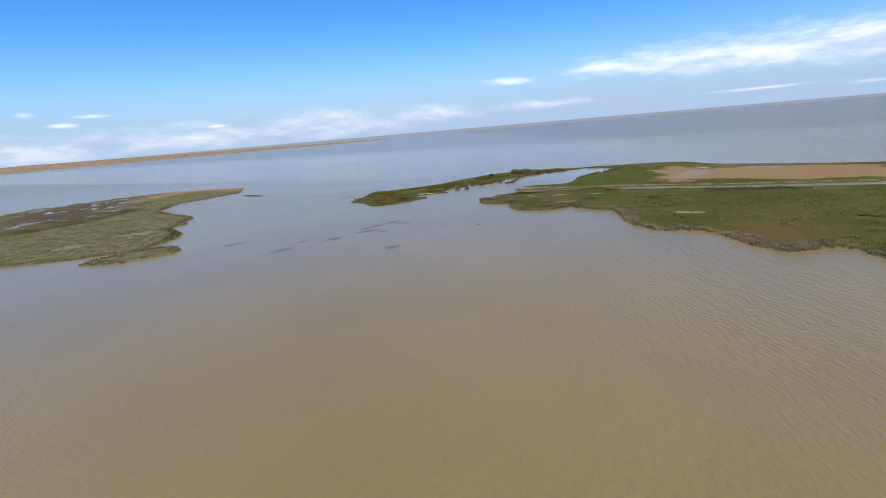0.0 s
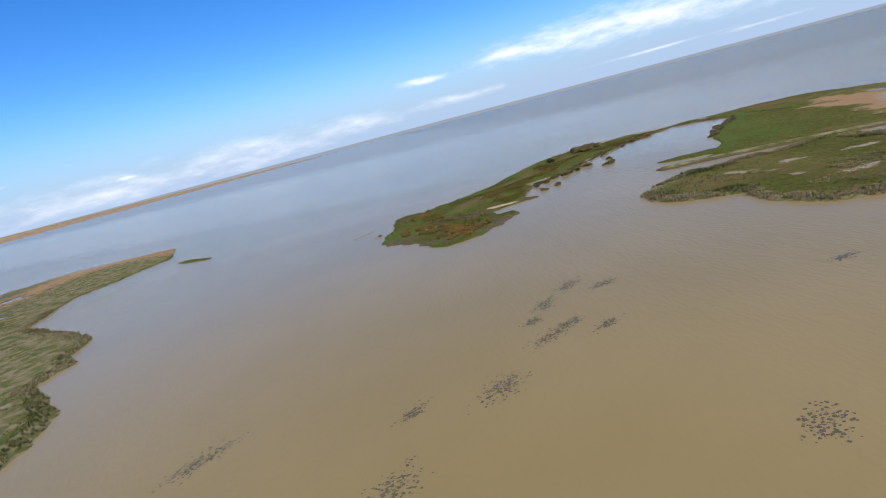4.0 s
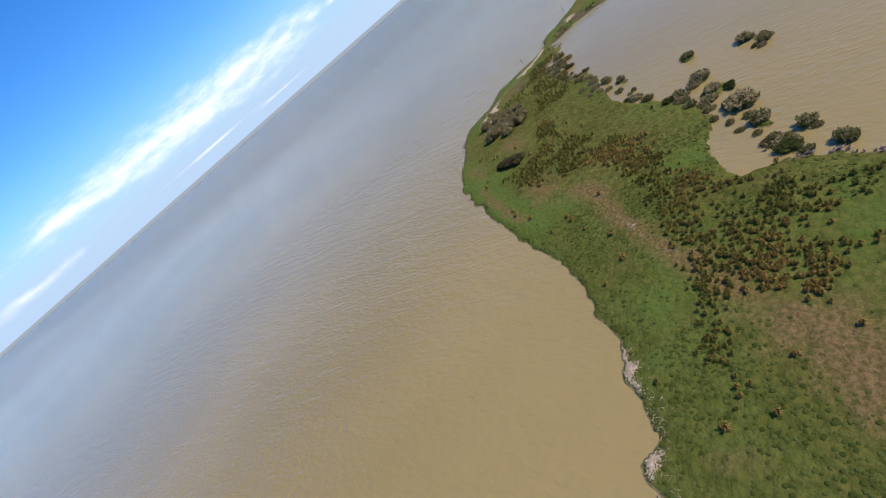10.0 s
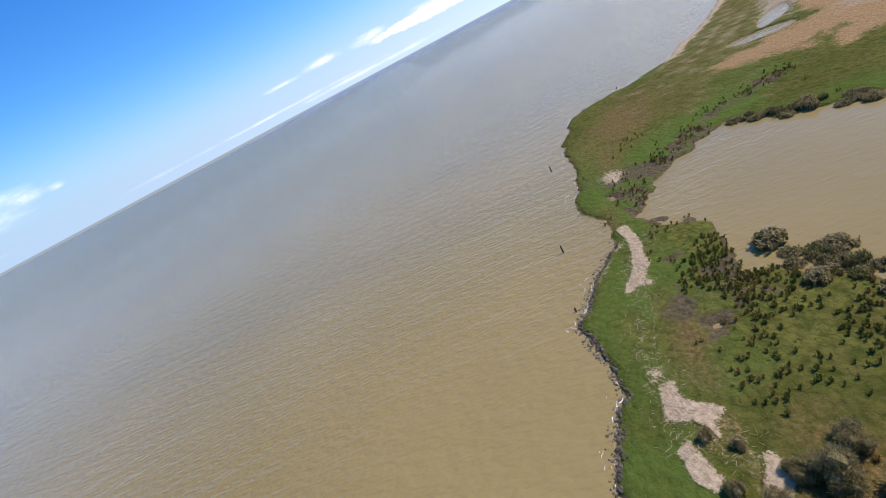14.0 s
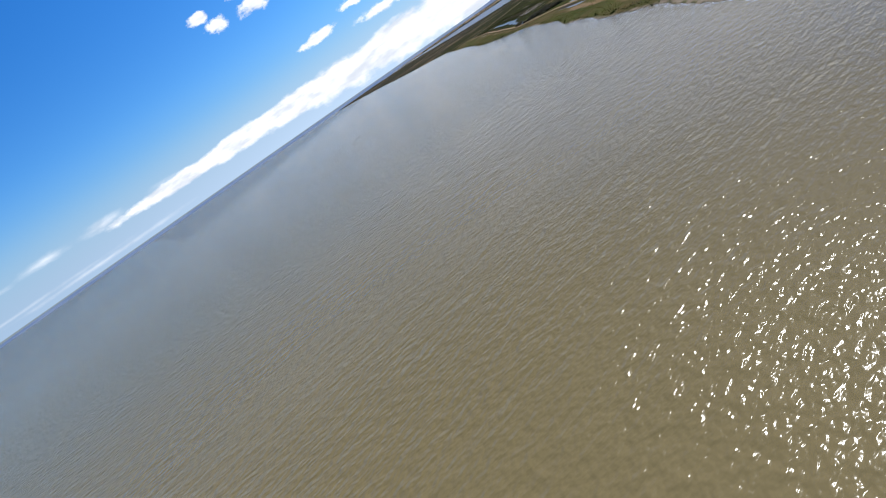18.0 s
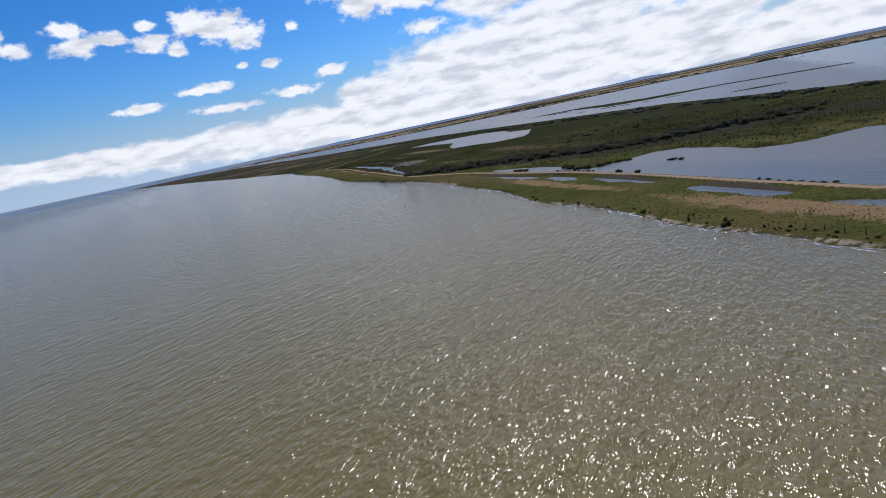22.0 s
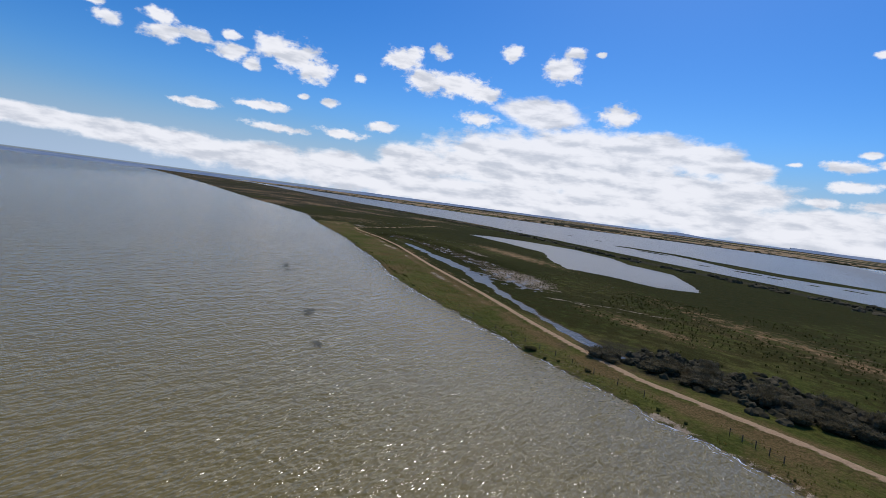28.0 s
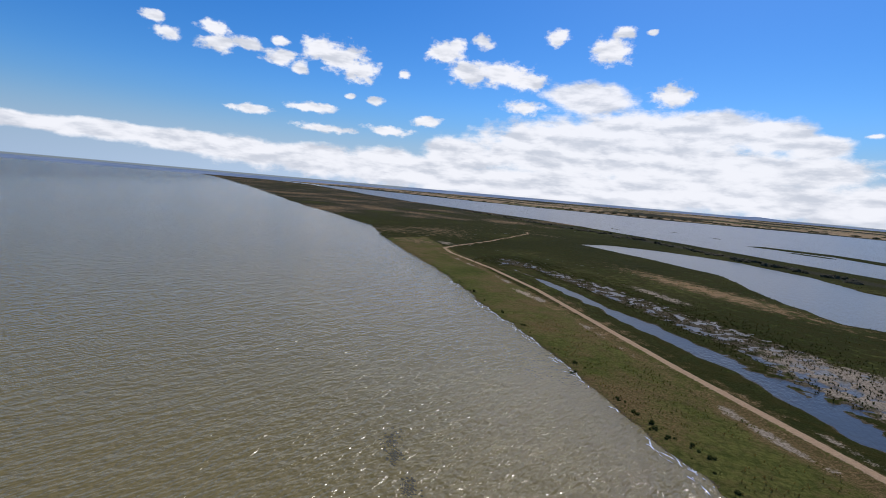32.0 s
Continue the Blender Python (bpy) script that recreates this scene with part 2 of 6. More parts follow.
def water_material():
    m, n = material("turbid_lake_water")
    p = place(n)
    across = n.put("ShaderNodeSeparateXYZ", {0: p}).outputs[0]
    along_y = n.put("ShaderNodeSeparateXYZ", {0: p}).outputs[1]
    offshore = n.put("ShaderNodeVectorMath", {0: n.put("ShaderNodeVectorMath", {0: p, 1: (185, 330, 0)}, operation="SUBTRACT").outputs[0], 1: (0.59, 0.81, 0.0)}, operation="DOT_PRODUCT").outputs["Value"]
    east = n.ramp(across, 150.0, 290.0)
    step = 0.03

    def sea(shift):
        """Height of the waves: long crests that swing round from north-south to south-east, short chop and ripples on them."""
        q = n.put("ShaderNodeVectorMath", {0: p, 1: shift}, operation="ADD").outputs[0]

        def wave(turn, scale, stretch, detail):
            turned = n.put("ShaderNodeMapping", {"Vector": q, "Rotation": (0, 0, radians(turn)), "Scale": (scale, scale * stretch, 1.0)}).outputs[0]
            node = n.put("ShaderNodeTexNoise", {"Scale": 1.0, "Detail": detail, "Roughness": 0.5})
            node.noise_dimensions = "2D"
            n.tree.links.new(turned, node.inputs["Vector"])
            return node.outputs[0]

        swell = n.math("ADD", n.math("MULTIPLY", wave(-8, 0.42, 0.30, 0.0), n.math("SUBTRACT", 1.0, east)), n.math("MULTIPLY", wave(-48, 0.50, 0.32, 0.0), east))
        middle, chop, ripple = wave(-22, 1.1, 0.5, 0.0), wave(-12, 1.5, 0.45, 0.0), wave(4, 2.7, 0.55, 0.6)
        low = n.math("ADD", n.math("MULTIPLY", swell, 0.13), n.math("MULTIPLY", middle, 0.075))
        return n.math("ADD", low, n.math("ADD", n.math("MULTIPLY", chop, 0.080), n.math("MULTIPLY", ripple, 0.066)))

    here = sea((0, 0, 0))
    inshore = n.put("ShaderNodeVectorMath", {0: n.put("ShaderNodeVectorMath", {0: p, 1: (295, 184, 0)}, operation="SUBTRACT").outputs[0], 1: (0.55, 0.83, 0.0)}, operation="DOT_PRODUCT").outputs["Value"]
    behind = n.math("MULTIPLY", n.ramp(inshore, 4.0, 12.0, 1.0, 0.0), n.ramp(across, 215.0, 250.0))
    # sheltered water behind the spit lies calmer than the open lake, and gusts roughen it in patches
    windy = n.ramp(n.noise(p, 0.012, 3.0, 0.55), 0.3, 0.7, 0.95, 1.3)
    for centre, near, far in (((-60, 195, 0), 85, 215), ((88, 312, 0), 38, 66), ((325, 120, 0), 42, 58), ((610, -215, 0), 110, 150), ((560, 8, 0), 16, 30), ((630, -47, 0), 30, 44)):
        away = n.put("ShaderNodeVectorMath", {0: p, 1: centre}, operation="DISTANCE").outputs["Value"]
        windy = n.math("MINIMUM", windy, n.ramp(away, near, far, 0.36, 1.3))
    windy = n.math("MULTIPLY", windy, n.math("MULTIPLY_ADD", n.math("MULTIPLY", behind, n.ramp(inshore, -34.0, -20.0)), -0.65, 1.0))
    steep = n.math("MULTIPLY", n.math("MULTIPLY", windy, n.ramp(across, 175.0, 380.0, 1.0, 2.1)), 1.0 / step)
    slopes = [n.math("MULTIPLY", n.math("SUBTRACT", here, sea(shift)), steep) for shift in ((step, 0, 0), (0, step, 0))]
    normal = n.put("ShaderNodeVectorMath", {0: n.put("ShaderNodeCombineXYZ", {0: slopes[0], 1: slopes[1], 2: 1.0}).outputs[0]}, operation="NORMALIZE").outputs[0]
    silt = n.noise(p, 0.011, 4.0, 0.55)
    streak = n.noise(n.put("ShaderNodeMapping", {"Vector": p, "Rotation": (0, 0, radians(-35)), "Scale": (0.02, 0.004, 1)}).outputs[0], 1.0, 4.0, 0.6)
    colour = n.mix(n.ramp(silt, 0.35, 0.65), (0.264, 0.190, 0.066), (0.300, 0.215, 0.078))
    colour = n.mix(n.ramp(streak, 0.5, 0.72, 0.0, 0.35), colour, (0.226, 0.176, 0.072))
    # base colour darkened eastward: the open lake's dimmer look is put into it
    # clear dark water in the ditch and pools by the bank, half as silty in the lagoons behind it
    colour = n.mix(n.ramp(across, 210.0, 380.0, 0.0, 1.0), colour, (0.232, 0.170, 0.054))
    colour = n.mix(behind, colour, (0.200, 0.158, 0.092))
    colour = n.mix(n.math("MULTIPLY", n.math("MULTIPLY", behind, n.ramp(inshore, -34.0, -20.0)), n.ramp(across, 440.0, 490.0, 0.35, 1.0)), colour, (0.044, 0.041, 0.033))
    # clean steep wavelets off the long shore and the north of the spit, a finer ruffle everywhere else
    fine = n.math("MAXIMUM", n.math("MULTIPLY", n.math("MAXIMUM", n.ramp(offshore, -110.0, -50.0), n.ramp(across, 290.0, 390.0)), n.ramp(offshore, 220.0, 600.0, 1.0, 0.0)), n.math("MULTIPLY", n.ramp(along_y, 333.0, 352.0, 0.0, 0.45), n.ramp(along_y, 450.0, 700.0, 1.0, 0.0)))
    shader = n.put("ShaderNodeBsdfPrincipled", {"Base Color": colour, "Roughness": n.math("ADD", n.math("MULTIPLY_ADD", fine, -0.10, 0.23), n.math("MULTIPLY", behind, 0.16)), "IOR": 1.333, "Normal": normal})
    n.put("ShaderNodeOutputMaterial", {0: shader.outputs[0]})
    return m


def zone(n, name):
    node = n.put("ShaderNodeAttribute")
    node.attribute_name = name
    return node.outputs["Fac"]


def ground_material():
    m, n = material("marsh_ground")
    p = place(n)
    broad, middle, fine = n.noise(p, 0.035, 4.0), n.noise(p, 0.25, 5.0, 0.6), n.noise(p, 2.2, 5.0, 0.65)
    cells = n.put("ShaderNodeTexVoronoi", {"Vector": p, "Scale": 1.15, "Randomness": 1.0}).outputs["Distance"]
    colour = n.mix(n.ramp(broad, 0.35, 0.65), (0.092, 0.096, 0.018), (0.140, 0.130, 0.030))
    colour = n.mix(n.ramp(middle, 0.42, 0.70, 0.0, 0.75), colour, (0.118, 0.094, 0.026))
    colour = n.mix(n.ramp(fine, 0.50, 0.78, 0.0, 0.55), colour, (0.034, 0.042, 0.008))
    colour = n.mix(n.ramp(cells, 0.42, 0.75, 0.0, 0.45), colour, (0.040, 0.050, 0.009))
    clumps = n.noise(p, 0.8, 3.0, 0.6)
    colour = n.mix(n.ramp(clumps, 0.46, 0.64, 0.0, 0.6), colour, (0.046, 0.056, 0.010))
    grit = n.noise(p, 7.0, 3.0, 0.7)
    colour = n.mix(n.ramp(grit, 0.52, 0.72, 0.0, 0.5), colour, (0.150, 0.128, 0.036))
    rag = n.math("MULTIPLY", n.math("SUBTRACT", n.math("ADD", n.math("MULTIPLY", middle, 0.6), n.math("MULTIPLY", fine, 0.4)), 0.5), 1.5)

    def over(colour, name, tint, lo=0.4, hi=0.6):
        amount = n.ramp(n.math("ADD", zone(n, name), rag), lo, hi)
        return n.mix(amount, colour, tint)

    colour = over(colour, "lush", n.mix(fine, (0.066, 0.098, 0.014), (0.108, 0.144, 0.030)), 0.3, 0.8)
    colour = over(colour, "brown", n.mix(n.ramp(fine, 0.35, 0.65), (0.104, 0.078, 0.024), (0.205, 0.128, 0.052)), 0.3, 0.95)
    colour = over(colour, "reed", n.mix(n.ramp(middle, 0.35, 0.65), (0.024, 0.029, 0.005), (0.044, 0.038, 0.008)), 0.3, 0.7)
    colour = over(colour, "straw", n.mix(n.ramp(middle, 0.35, 0.65), (0.090, 0.106, 0.026), (0.250, 0.200, 0.098)), 0.3, 0.75)
    colour = over(colour, "scrub", n.mix(n.ramp(fine, 0.35, 0.65), (0.034, 0.030, 0.014), (0.064, 0.054, 0.028)), 0.3, 0.7)
    colour = over(colour, "dry", n.mix(n.ramp(fine, 0.3, 0.7), (0.245, 0.142, 0.058), (0.390, 0.250, 0.122)), 0.40, 0.72)
    colour = over(colour, "mud", n.mix(n.ramp(fine, 0.3, 0.7), (0.072, 0.054, 0.027), (0.145, 0.108, 0.058)), 0.4, 0.6)
    colour = over(colour, "salt", n.mix(n.ramp(fine, 0.35, 0.65), (0.23, 0.172, 0.108), (0.42, 0.33, 0.22)), 0.5, 0.72)
    loose = n.math("ADD", n.math("ADD", zone(n, "sand"), rag), n.math("MULTIPLY", n.math("SUBTRACT", grit, 0.5), 1.1))
    colour = n.mix(n.ramp(loose, 0.42, 0.62), colour, n.mix(n.ramp(fine, 0.3, 0.7), (0.35, 0.245, 0.142), (0.54, 0.405, 0.262)))
    colour = over(colour, "field", n.mix(n.ramp(broad, 0.4, 0.6), (0.42, 0.28, 0.14), (0.26, 0.18, 0.095)), 0.3, 0.7)
    # silt as brown as the lake, where the ground slips under it
    colour = over(colour, "silt", n.mix(n.ramp(middle, 0.3, 0.7), (0.215, 0.165, 0.068), (0.262, 0.203, 0.085)), 0.30, 0.85)
    track = zone(n, "road")
    colour = n.mix(n.ramp(n.math("ADD", track, n.math("MULTIPLY", rag, 0.5)), 0.35, 0.62), colour, n.mix(fine, (0.40, 0.245, 0.125), (0.55, 0.37, 0.21)))
    relief = n.math("ADD", n.math("MULTIPLY", fine, 0.6), n.math("ADD", n.math("MULTIPLY", middle, 1.3), n.math("MULTIPLY", cells, n.math("MULTIPLY_ADD", n.ramp(zone(n, "sand"), 0.2, 0.5), 0.40, -0.45))))
    wet = n.ramp(n.math("ADD", zone(n, "mud"), rag), 0.4, 0.6)
    relief = n.math("ADD", relief, n.math("MULTIPLY", grit, 0.22))
    finish(n, colour, n.math("SUBTRACT", 0.95, n.math("MULTIPLY", wet, 0.25)), relief, 0.9, 0.35, shine=0.02)
    return m


def hazed_hill_material():
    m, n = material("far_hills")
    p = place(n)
    # distance haze is painted into this pale blue-grey base colour
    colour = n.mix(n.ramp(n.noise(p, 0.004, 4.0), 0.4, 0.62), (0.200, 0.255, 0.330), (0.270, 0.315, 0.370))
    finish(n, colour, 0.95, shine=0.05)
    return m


WATER, GROUND, HAZED_HILLS = water_material(), ground_material(), hazed_hill_material()

# ---- the lie of the land ----
def lattice(x, y, seed):
    """Smooth value noise in 0..1 on numpy arrays."""
    xi, yi = np.floor(x).astype(np.int64), np.floor(y).astype(np.int64)
    u, v = x - xi, y - yi
    u, v = u * u * (3 - 2 * u), v * v * (3 - 2 * v)

    def corner(a, b):
        h = (a * 374761393 + b * 668265263 + seed * 974634777) & 0xFFFFFFFF
        h = ((h ^ (h >> 13)) * 1274126177) & 0xFFFFFFFF
        return ((h ^ (h >> 16)) & 0xFFFF) / 65535.0

    return (corner(xi, yi) * (1 - u) + corner(xi + 1, yi) * u) * (1 - v) + (corner(xi, yi + 1) * (1 - u) + corner(xi + 1, yi + 1) * u) * v


def rough(x, y, size, seed, octaves=3):
    """Fractal noise about 0, between about -1 and 1."""
    total, weight, norm = 0, 1.0, 0.0
    for k in range(octaves):
        total = total + weight * (lattice(x / size * 2**k, y / size * 2**k, seed + k) * 2 - 1)
        norm += weight
        weight *= 0.5
    return total / norm


def inside(x, y, outline):
    """Signed distance to a closed outline, positive within."""
    pts = np.array(outline, float)
    best, odd = np.full(x.shape, 1e9), np.zeros(x.shape, bool)
    for (ax, ay), (bx, by) in zip(pts, np.roll(pts, -1, 0)):
        dx, dy = bx - ax, by - ay
        k = np.clip(((x - ax) * dx + (y - ay) * dy) / (dx * dx + dy * dy + 1e-9), 0, 1)
        best = np.minimum(best, (x - ax - k * dx) ** 2 + (y - ay - k * dy) ** 2)
        if ay != by:
            odd ^= ((ay > y) != (by > y)) & (x < (bx - ax) * (y - ay) / (by - ay) + ax)
    return np.where(odd, 1, -1) * np.sqrt(best)


def along(x, y, line):
    """Distance to an open line."""
    best = np.full(x.shape, 1e9)
    for (ax, ay), (bx, by) in zip(line, line[1:]):
        dx, dy = bx - ax, by - ay
        k = np.clip(((x - ax) * dx + (y - ay) * dy) / (dx * dx + dy * dy), 0, 1)
        best = np.minimum(best, (x - ax - k * dx) ** 2 + (y - ay - k * dy) ** 2)
    return np.sqrt(best)


def spot(x, y, cx, cy, rx, ry, turn=0.0):
    """1 at the middle of an oval, 0.5 on its rim, falling to 0."""
    c, s = math.cos(radians(turn)), math.sin(radians(turn))
    u, v = ((x - cx) * c + (y - cy) * s) / rx, (-(x - cx) * s + (y - cy) * c) / ry
    return np.clip(1 - 0.5 * np.sqrt(u * u + v * v), 0, 1)


# the spit: its southern lobe, the lake shore from west to east, then back along the sheltered side
LOBE = [(-6.3, 270.9), (-12.5, 264.7), (-22.4, 258.4), (-27.7, 256.6), (-34, 255.7), (-37.6, 259.3), (-41.1, 265.6), (-42.9, 270.9), (-47.4, 273.6), (-51.9, 277.2), (-52.8, 284.3), (-51, 294.2), (-46.5, 299.5), (-47.4, 309.4), (-44.7, 319.2), (-41.1, 323.7), (-35.8, 322.8), (-33.1, 319.2), (-27.7, 323.7)]
LAKE_SHORE = [(-24.1, 326.4), (-21.5, 324.6), (-16.1, 328.1), (-10.7, 329.9), (-6.3, 332.6), (0, 336.2), (6.3, 340.7), (12.5, 347.8), (23.2, 357.6), (39.3, 372), (51, 377.3), (63.5, 381.8), (76, 383.6), (80.5, 382.7), (84.9, 379.1), (92.1, 379.1), (97.5, 379.1), (105.5, 372.8), (109.1, 369.3), (118, 367.5), (124.3, 369.3), (135, 364.8), (147.5, 362.1), (161.8, 358.5), (178.8, 350.5), (184.2, 341.6), (185.1, 330.8), (191.5, 316), (203.5, 303), (215, 290.5), (227.5, 277.5), (243.5, 264.5), (263, 250.5), (272.5, 240.5), (280.5, 233.5), (290, 224), (301, 217.5)]
LONG_SHORE = [(318.3, 207.4), (328.1, 201.2), (342.4, 186.9), (372, 168.1), (380.9, 158.3), (397, 143.1), (419.3, 127.9), (439.9, 110), (471.2, 92.1), (502.5, 78.7), (568.7, 43.8), (587.4, 32.2), (613.4, 10.7), (632.1, -2.7), (653.6, -17), (684, -37.6), (715.3, -59), (771.6, -91.2), (870.9, -158.3), (941.5, -187.8), (1040.8, -223.5), (1225.8, -291.5), (1739.1, -504.3), (2721.7, -882.5), (4112.9, -1341.2)]
INNER_SHORE = [(4112.9, -1698.8), (2771.8, -1394.8), (2235.3, -1135.5), (1698.8, -876.2), (1275, -684), (902.2, -572.2), (697.4, -447.1), (541.8, -339.8), (429.2, -268.2), (384.5, -241.4), (339.8, -187.8), (295.1, -134.1), (241.4, -80.5), (178.8, -8.9), (134.1, 44.7)]
MARSH_SHORE = [(101.9, 102.8), (101.9, 113.6), (87.6, 113.6), (84, 123.4), (82.3, 142.2), (68.8, 148.4), (67.1, 169), (70.6, 186.9), (59, 199.4), (59, 205.6), (53.6, 201.2), (44.7, 198.5), (35.8, 203.9), (32.2, 215.5), (34.9, 224.4), (21.5, 234.3), (21.5, 246.8), (29.5, 253), (42.9, 258.4), (61.7, 256.6), (85.8, 252.1), (87.6, 256.6), (67.1, 263.8), (47.4, 271.8)]
BAY_SHORE = [(47.4, 273.6), (59, 271.8), (66.2, 273.6), (53.6, 282.5), (52.8, 285.2), (62.6, 285.2), (74.2, 280.8), (80.5, 287.9), (85.8, 295.1), (96.6, 311.2), (105.5, 316.5), (109.1, 323.7), (116.2, 324.6), (122.5, 333.5), (131.4, 338.9), (127.9, 349.6), (121.6, 356.8), (114.4, 363), (105.5, 358.5), (93.9, 362.1), (82.3, 354.1), (79.6, 350.5), (72.4, 346), (65.3, 342.4), (59, 339.8), (51, 337.1), (44.7, 331.7), (38.4, 322.8), (28.6, 319.2), (18.8, 319.2), (11.6, 316.5), (13.4, 311.2), (10.7, 304), (6.3, 298.6), (3.6, 292.4), (7.2, 287), (7.2, 285.2), (-4.5, 285.2), (-12.5, 284.3), (-11.6, 277.2), (-7.2, 276.3)]
MAINLAND = LOBE + LAKE_SHORE + LONG_SHORE + INNER_SHORE + MARSH_SHORE + BAY_SHORE
WEST_ISLAND = [(-123.4, 186), (-118, 204.8), (-121.6, 219.1), (-139.5, 240.5), (-135, 250.4), (-140.4, 257.5), (-141.3, 270.9), (-153.8, 284.3), (-189.6, 314.7), (-194.9, 356.8), (-182.4, 374.6), (-168.1, 402.4), (-180.6, 446.2), (-255.7, 474.8), (-290.6, 460.5), (-348.7, 404.1), (-357.6, 339.8), (-295.1, 232.5), (-205.6, 169.9)]
REED_ISLET = [(-104.6, 174.4), (-102.8, 182.4), (-108.2, 190.4), (-117.1, 190.4), (-134.1, 178.8), (-134.1, 169.9), (-119.8, 166.3)]
LOW_ISLET = [(-154.7, 376.4), (-147.5, 373.7), (-141.3, 368.4), (-132.3, 361.2), (-135.9, 359.4), (-145.7, 366.6)]
BACK_LAGOON = [(428, 85), (410, 88.5), (394, 95), (384, 102), (379, 110), (373, 114), (366.6, 114), (355.9, 101), (348.7, 91.2), (338.9, 89.4), (326.4, 99.2), (314.7, 112.7), (304, 112.7), (296, 107.3), (283.4, 94.8), (268.2, 100.1), (241.4, 109.1), (234.3, 134.1), (254.8, 150.2), (270.9, 152), (285.2, 150.2), (290.6, 167.2), (284.3, 181.5), (268.2, 186), (241.4, 198.5), (246.8, 203.9), (293.3, 181.5), (319.2, 162.7), (344.2, 141.3), (357.6, 130.5), (380.9, 118), (409.5, 101.9)]
LONG_LAGOON = [(739.4, -266.4), (704.6, -250.4), (668.8, -235.2), (619.6, -204.8), (598.2, -158.3), (583, -134.1), (567.8, -115.3), (541.8, -116.2), (514.1, -105.5), (493.6, -121.6), (506.1, -169.9), (522.2, -214.6), (558.8, -234.3), (586.5, -277.2), (629.5, -307.6), (679.5, -314.7), (724.2, -304)]
BANK = [(47.4, 272.7), (67.1, 265.6), (85.8, 257.5), (114.4, 244.1), (141.3, 227.1), (162.7, 217.3), (193.1, 203.9), (241.4, 201.2), (295.1, 184.2), (320.1, 164.5), (346, 143.1), (372.8, 124.3), (407.7, 106.4), (435.4, 90.3), (460.5, 80.2), (486.4, 72.5), (494.6, 67.5), (505.9, 59.8), (520.9, 49), (549, 27.3), (596.7, -7), (657.3, -54), (695, -78), (736, -99), (752, -112)]
BANK_NORTH = [(752, -112), (756, -128), (768, -184), (797, -287), (810, -309)]
DITCH = [(488, 58), (495, 56), (503, 52), (512, 45), (522, 36.5), (531, 29), (543.5, 18), (556, 6), (570, -8), (586, -21.5), (603, -34), (620, -46), (642, -61), (665, -76), (690, -91)]
EMBER = [(500.1, -9.4), (482.1, -8.6), (467.1, -0.8), (451.7, -3.1), (439.1, 8.2)]
MARSH_TRACK = [(528.4, 1.0), (513.3, 2.2), (501.7, -6.2), (490.0, -14.8)]
MOSAIC = [(705, -112), (690, -101), (658, -89), (620, -67), (597, -55), (581, -44), (563, -30)]
DRY_FLAT = [(155, 325), (167, 322), (164, 310), (171, 290), (160, 264), (134, 247), (124, 249), (121, 262), (133, 282), (146, 302)]
DRY_EAST = [(138, 312), (180, 286), (208, 258), (234, 236), (205, 207), (178, 221), (152, 242), (136, 256)]
FRINGE = [(142, 320), (140.5, 328.7), (137.5, 337.2), (131, 348), (128.1, 355.7), (125.5, 361), (114, 362), (108, 358)]
SLICK = [(-32.2, 297.6), (-27.4, 295.9), (-20.9, 291), (-17.1, 289), (-12, 285.4), (-6, 283), (-8, 281), (-17, 282.2), (-23.1, 285.5), (-26.5, 288.6), (-30, 291.5), (-33.4, 294.4), (-34, 296.9)]
SPIT_SAND = [(-11.8, 290.4), (-6.6, 289.9), (-2.2, 288.6), (-1.6, 286.8), (-7, 286.6), (-11.9, 287.4), (-13.4, 289.2)]
BLOWOUTS = [
    [(84.1, 377.2), (84.9, 375.4), (82.3, 376), (80, 373.8), (79.2, 375.3), (76.9, 375.7), (80.1, 376.5), (80.8, 378.6)],
    [(79, 377.5), (76.4, 377.7), (74.7, 377), (74, 378.5), (75.5, 379.2), (78.2, 379.3)],
    [(113.6, 366.2), (108.1, 366.6), (102, 368.5), (99, 371), (98.2, 373.4), (100.2, 372.6), (103, 370), (108.5, 368.2), (113.6, 367.6)],
    [(75.8, 373.8), (73.8, 373.1), (72.3, 374.6), (72.9, 375.8)],
]
# where the tussocks stand: the band behind the bay, the meadow's east end, and the clumps on the lobe
BAY_BAND = [(59, 355.4), (44, 345.9), (30, 329.7), (13, 319.6), (11, 314), (7.3, 309), (5.5, 300), (-1, 290.8), (-5.5, 290.4), (-6, 296.3), (-11, 296), (-4, 304), (-5, 309), (-9, 311), (-5.7, 318), (-12.3, 318.5), (-18.5, 318.3), (-14, 321), (-6, 321.5), (8.3, 325), (18.5, 330), (31.3, 338.9), (27, 342), (30, 352), (35, 359), (40.9, 351.6)]
LOBE_CLUMPS = [
    [(-30.7, 318.1), (-28.5, 307.7), (-28.1, 298.6), (-31.4, 295.5), (-34.8, 296.8), (-35.8, 299.8), (-33.1, 305.8), (-34.3, 315.7)], [(-35, 310.2), (-34.4, 306), (-38.8, 304.5), (-39.6, 308.6)],
    [(-39, 291.5), (-34.5, 288.9), (-33.4, 285.5), (-30.8, 282.7), (-28.8, 279.2), (-25.8, 276.1), (-34.7, 275.9), (-37.6, 277.5), (-38.8, 280.4), (-41.9, 280.5), (-46, 284), (-46.5, 288), (-41.9, 292.6)],
    [(-28.8, 280.5), (-16.3, 274.3), (-17.8, 267.1), (-24.6, 264), (-25.2, 260.5), (-28.2, 259), (-32.2, 260.8), (-36.6, 265.1), (-36, 268.8), (-32.1, 270)],
]
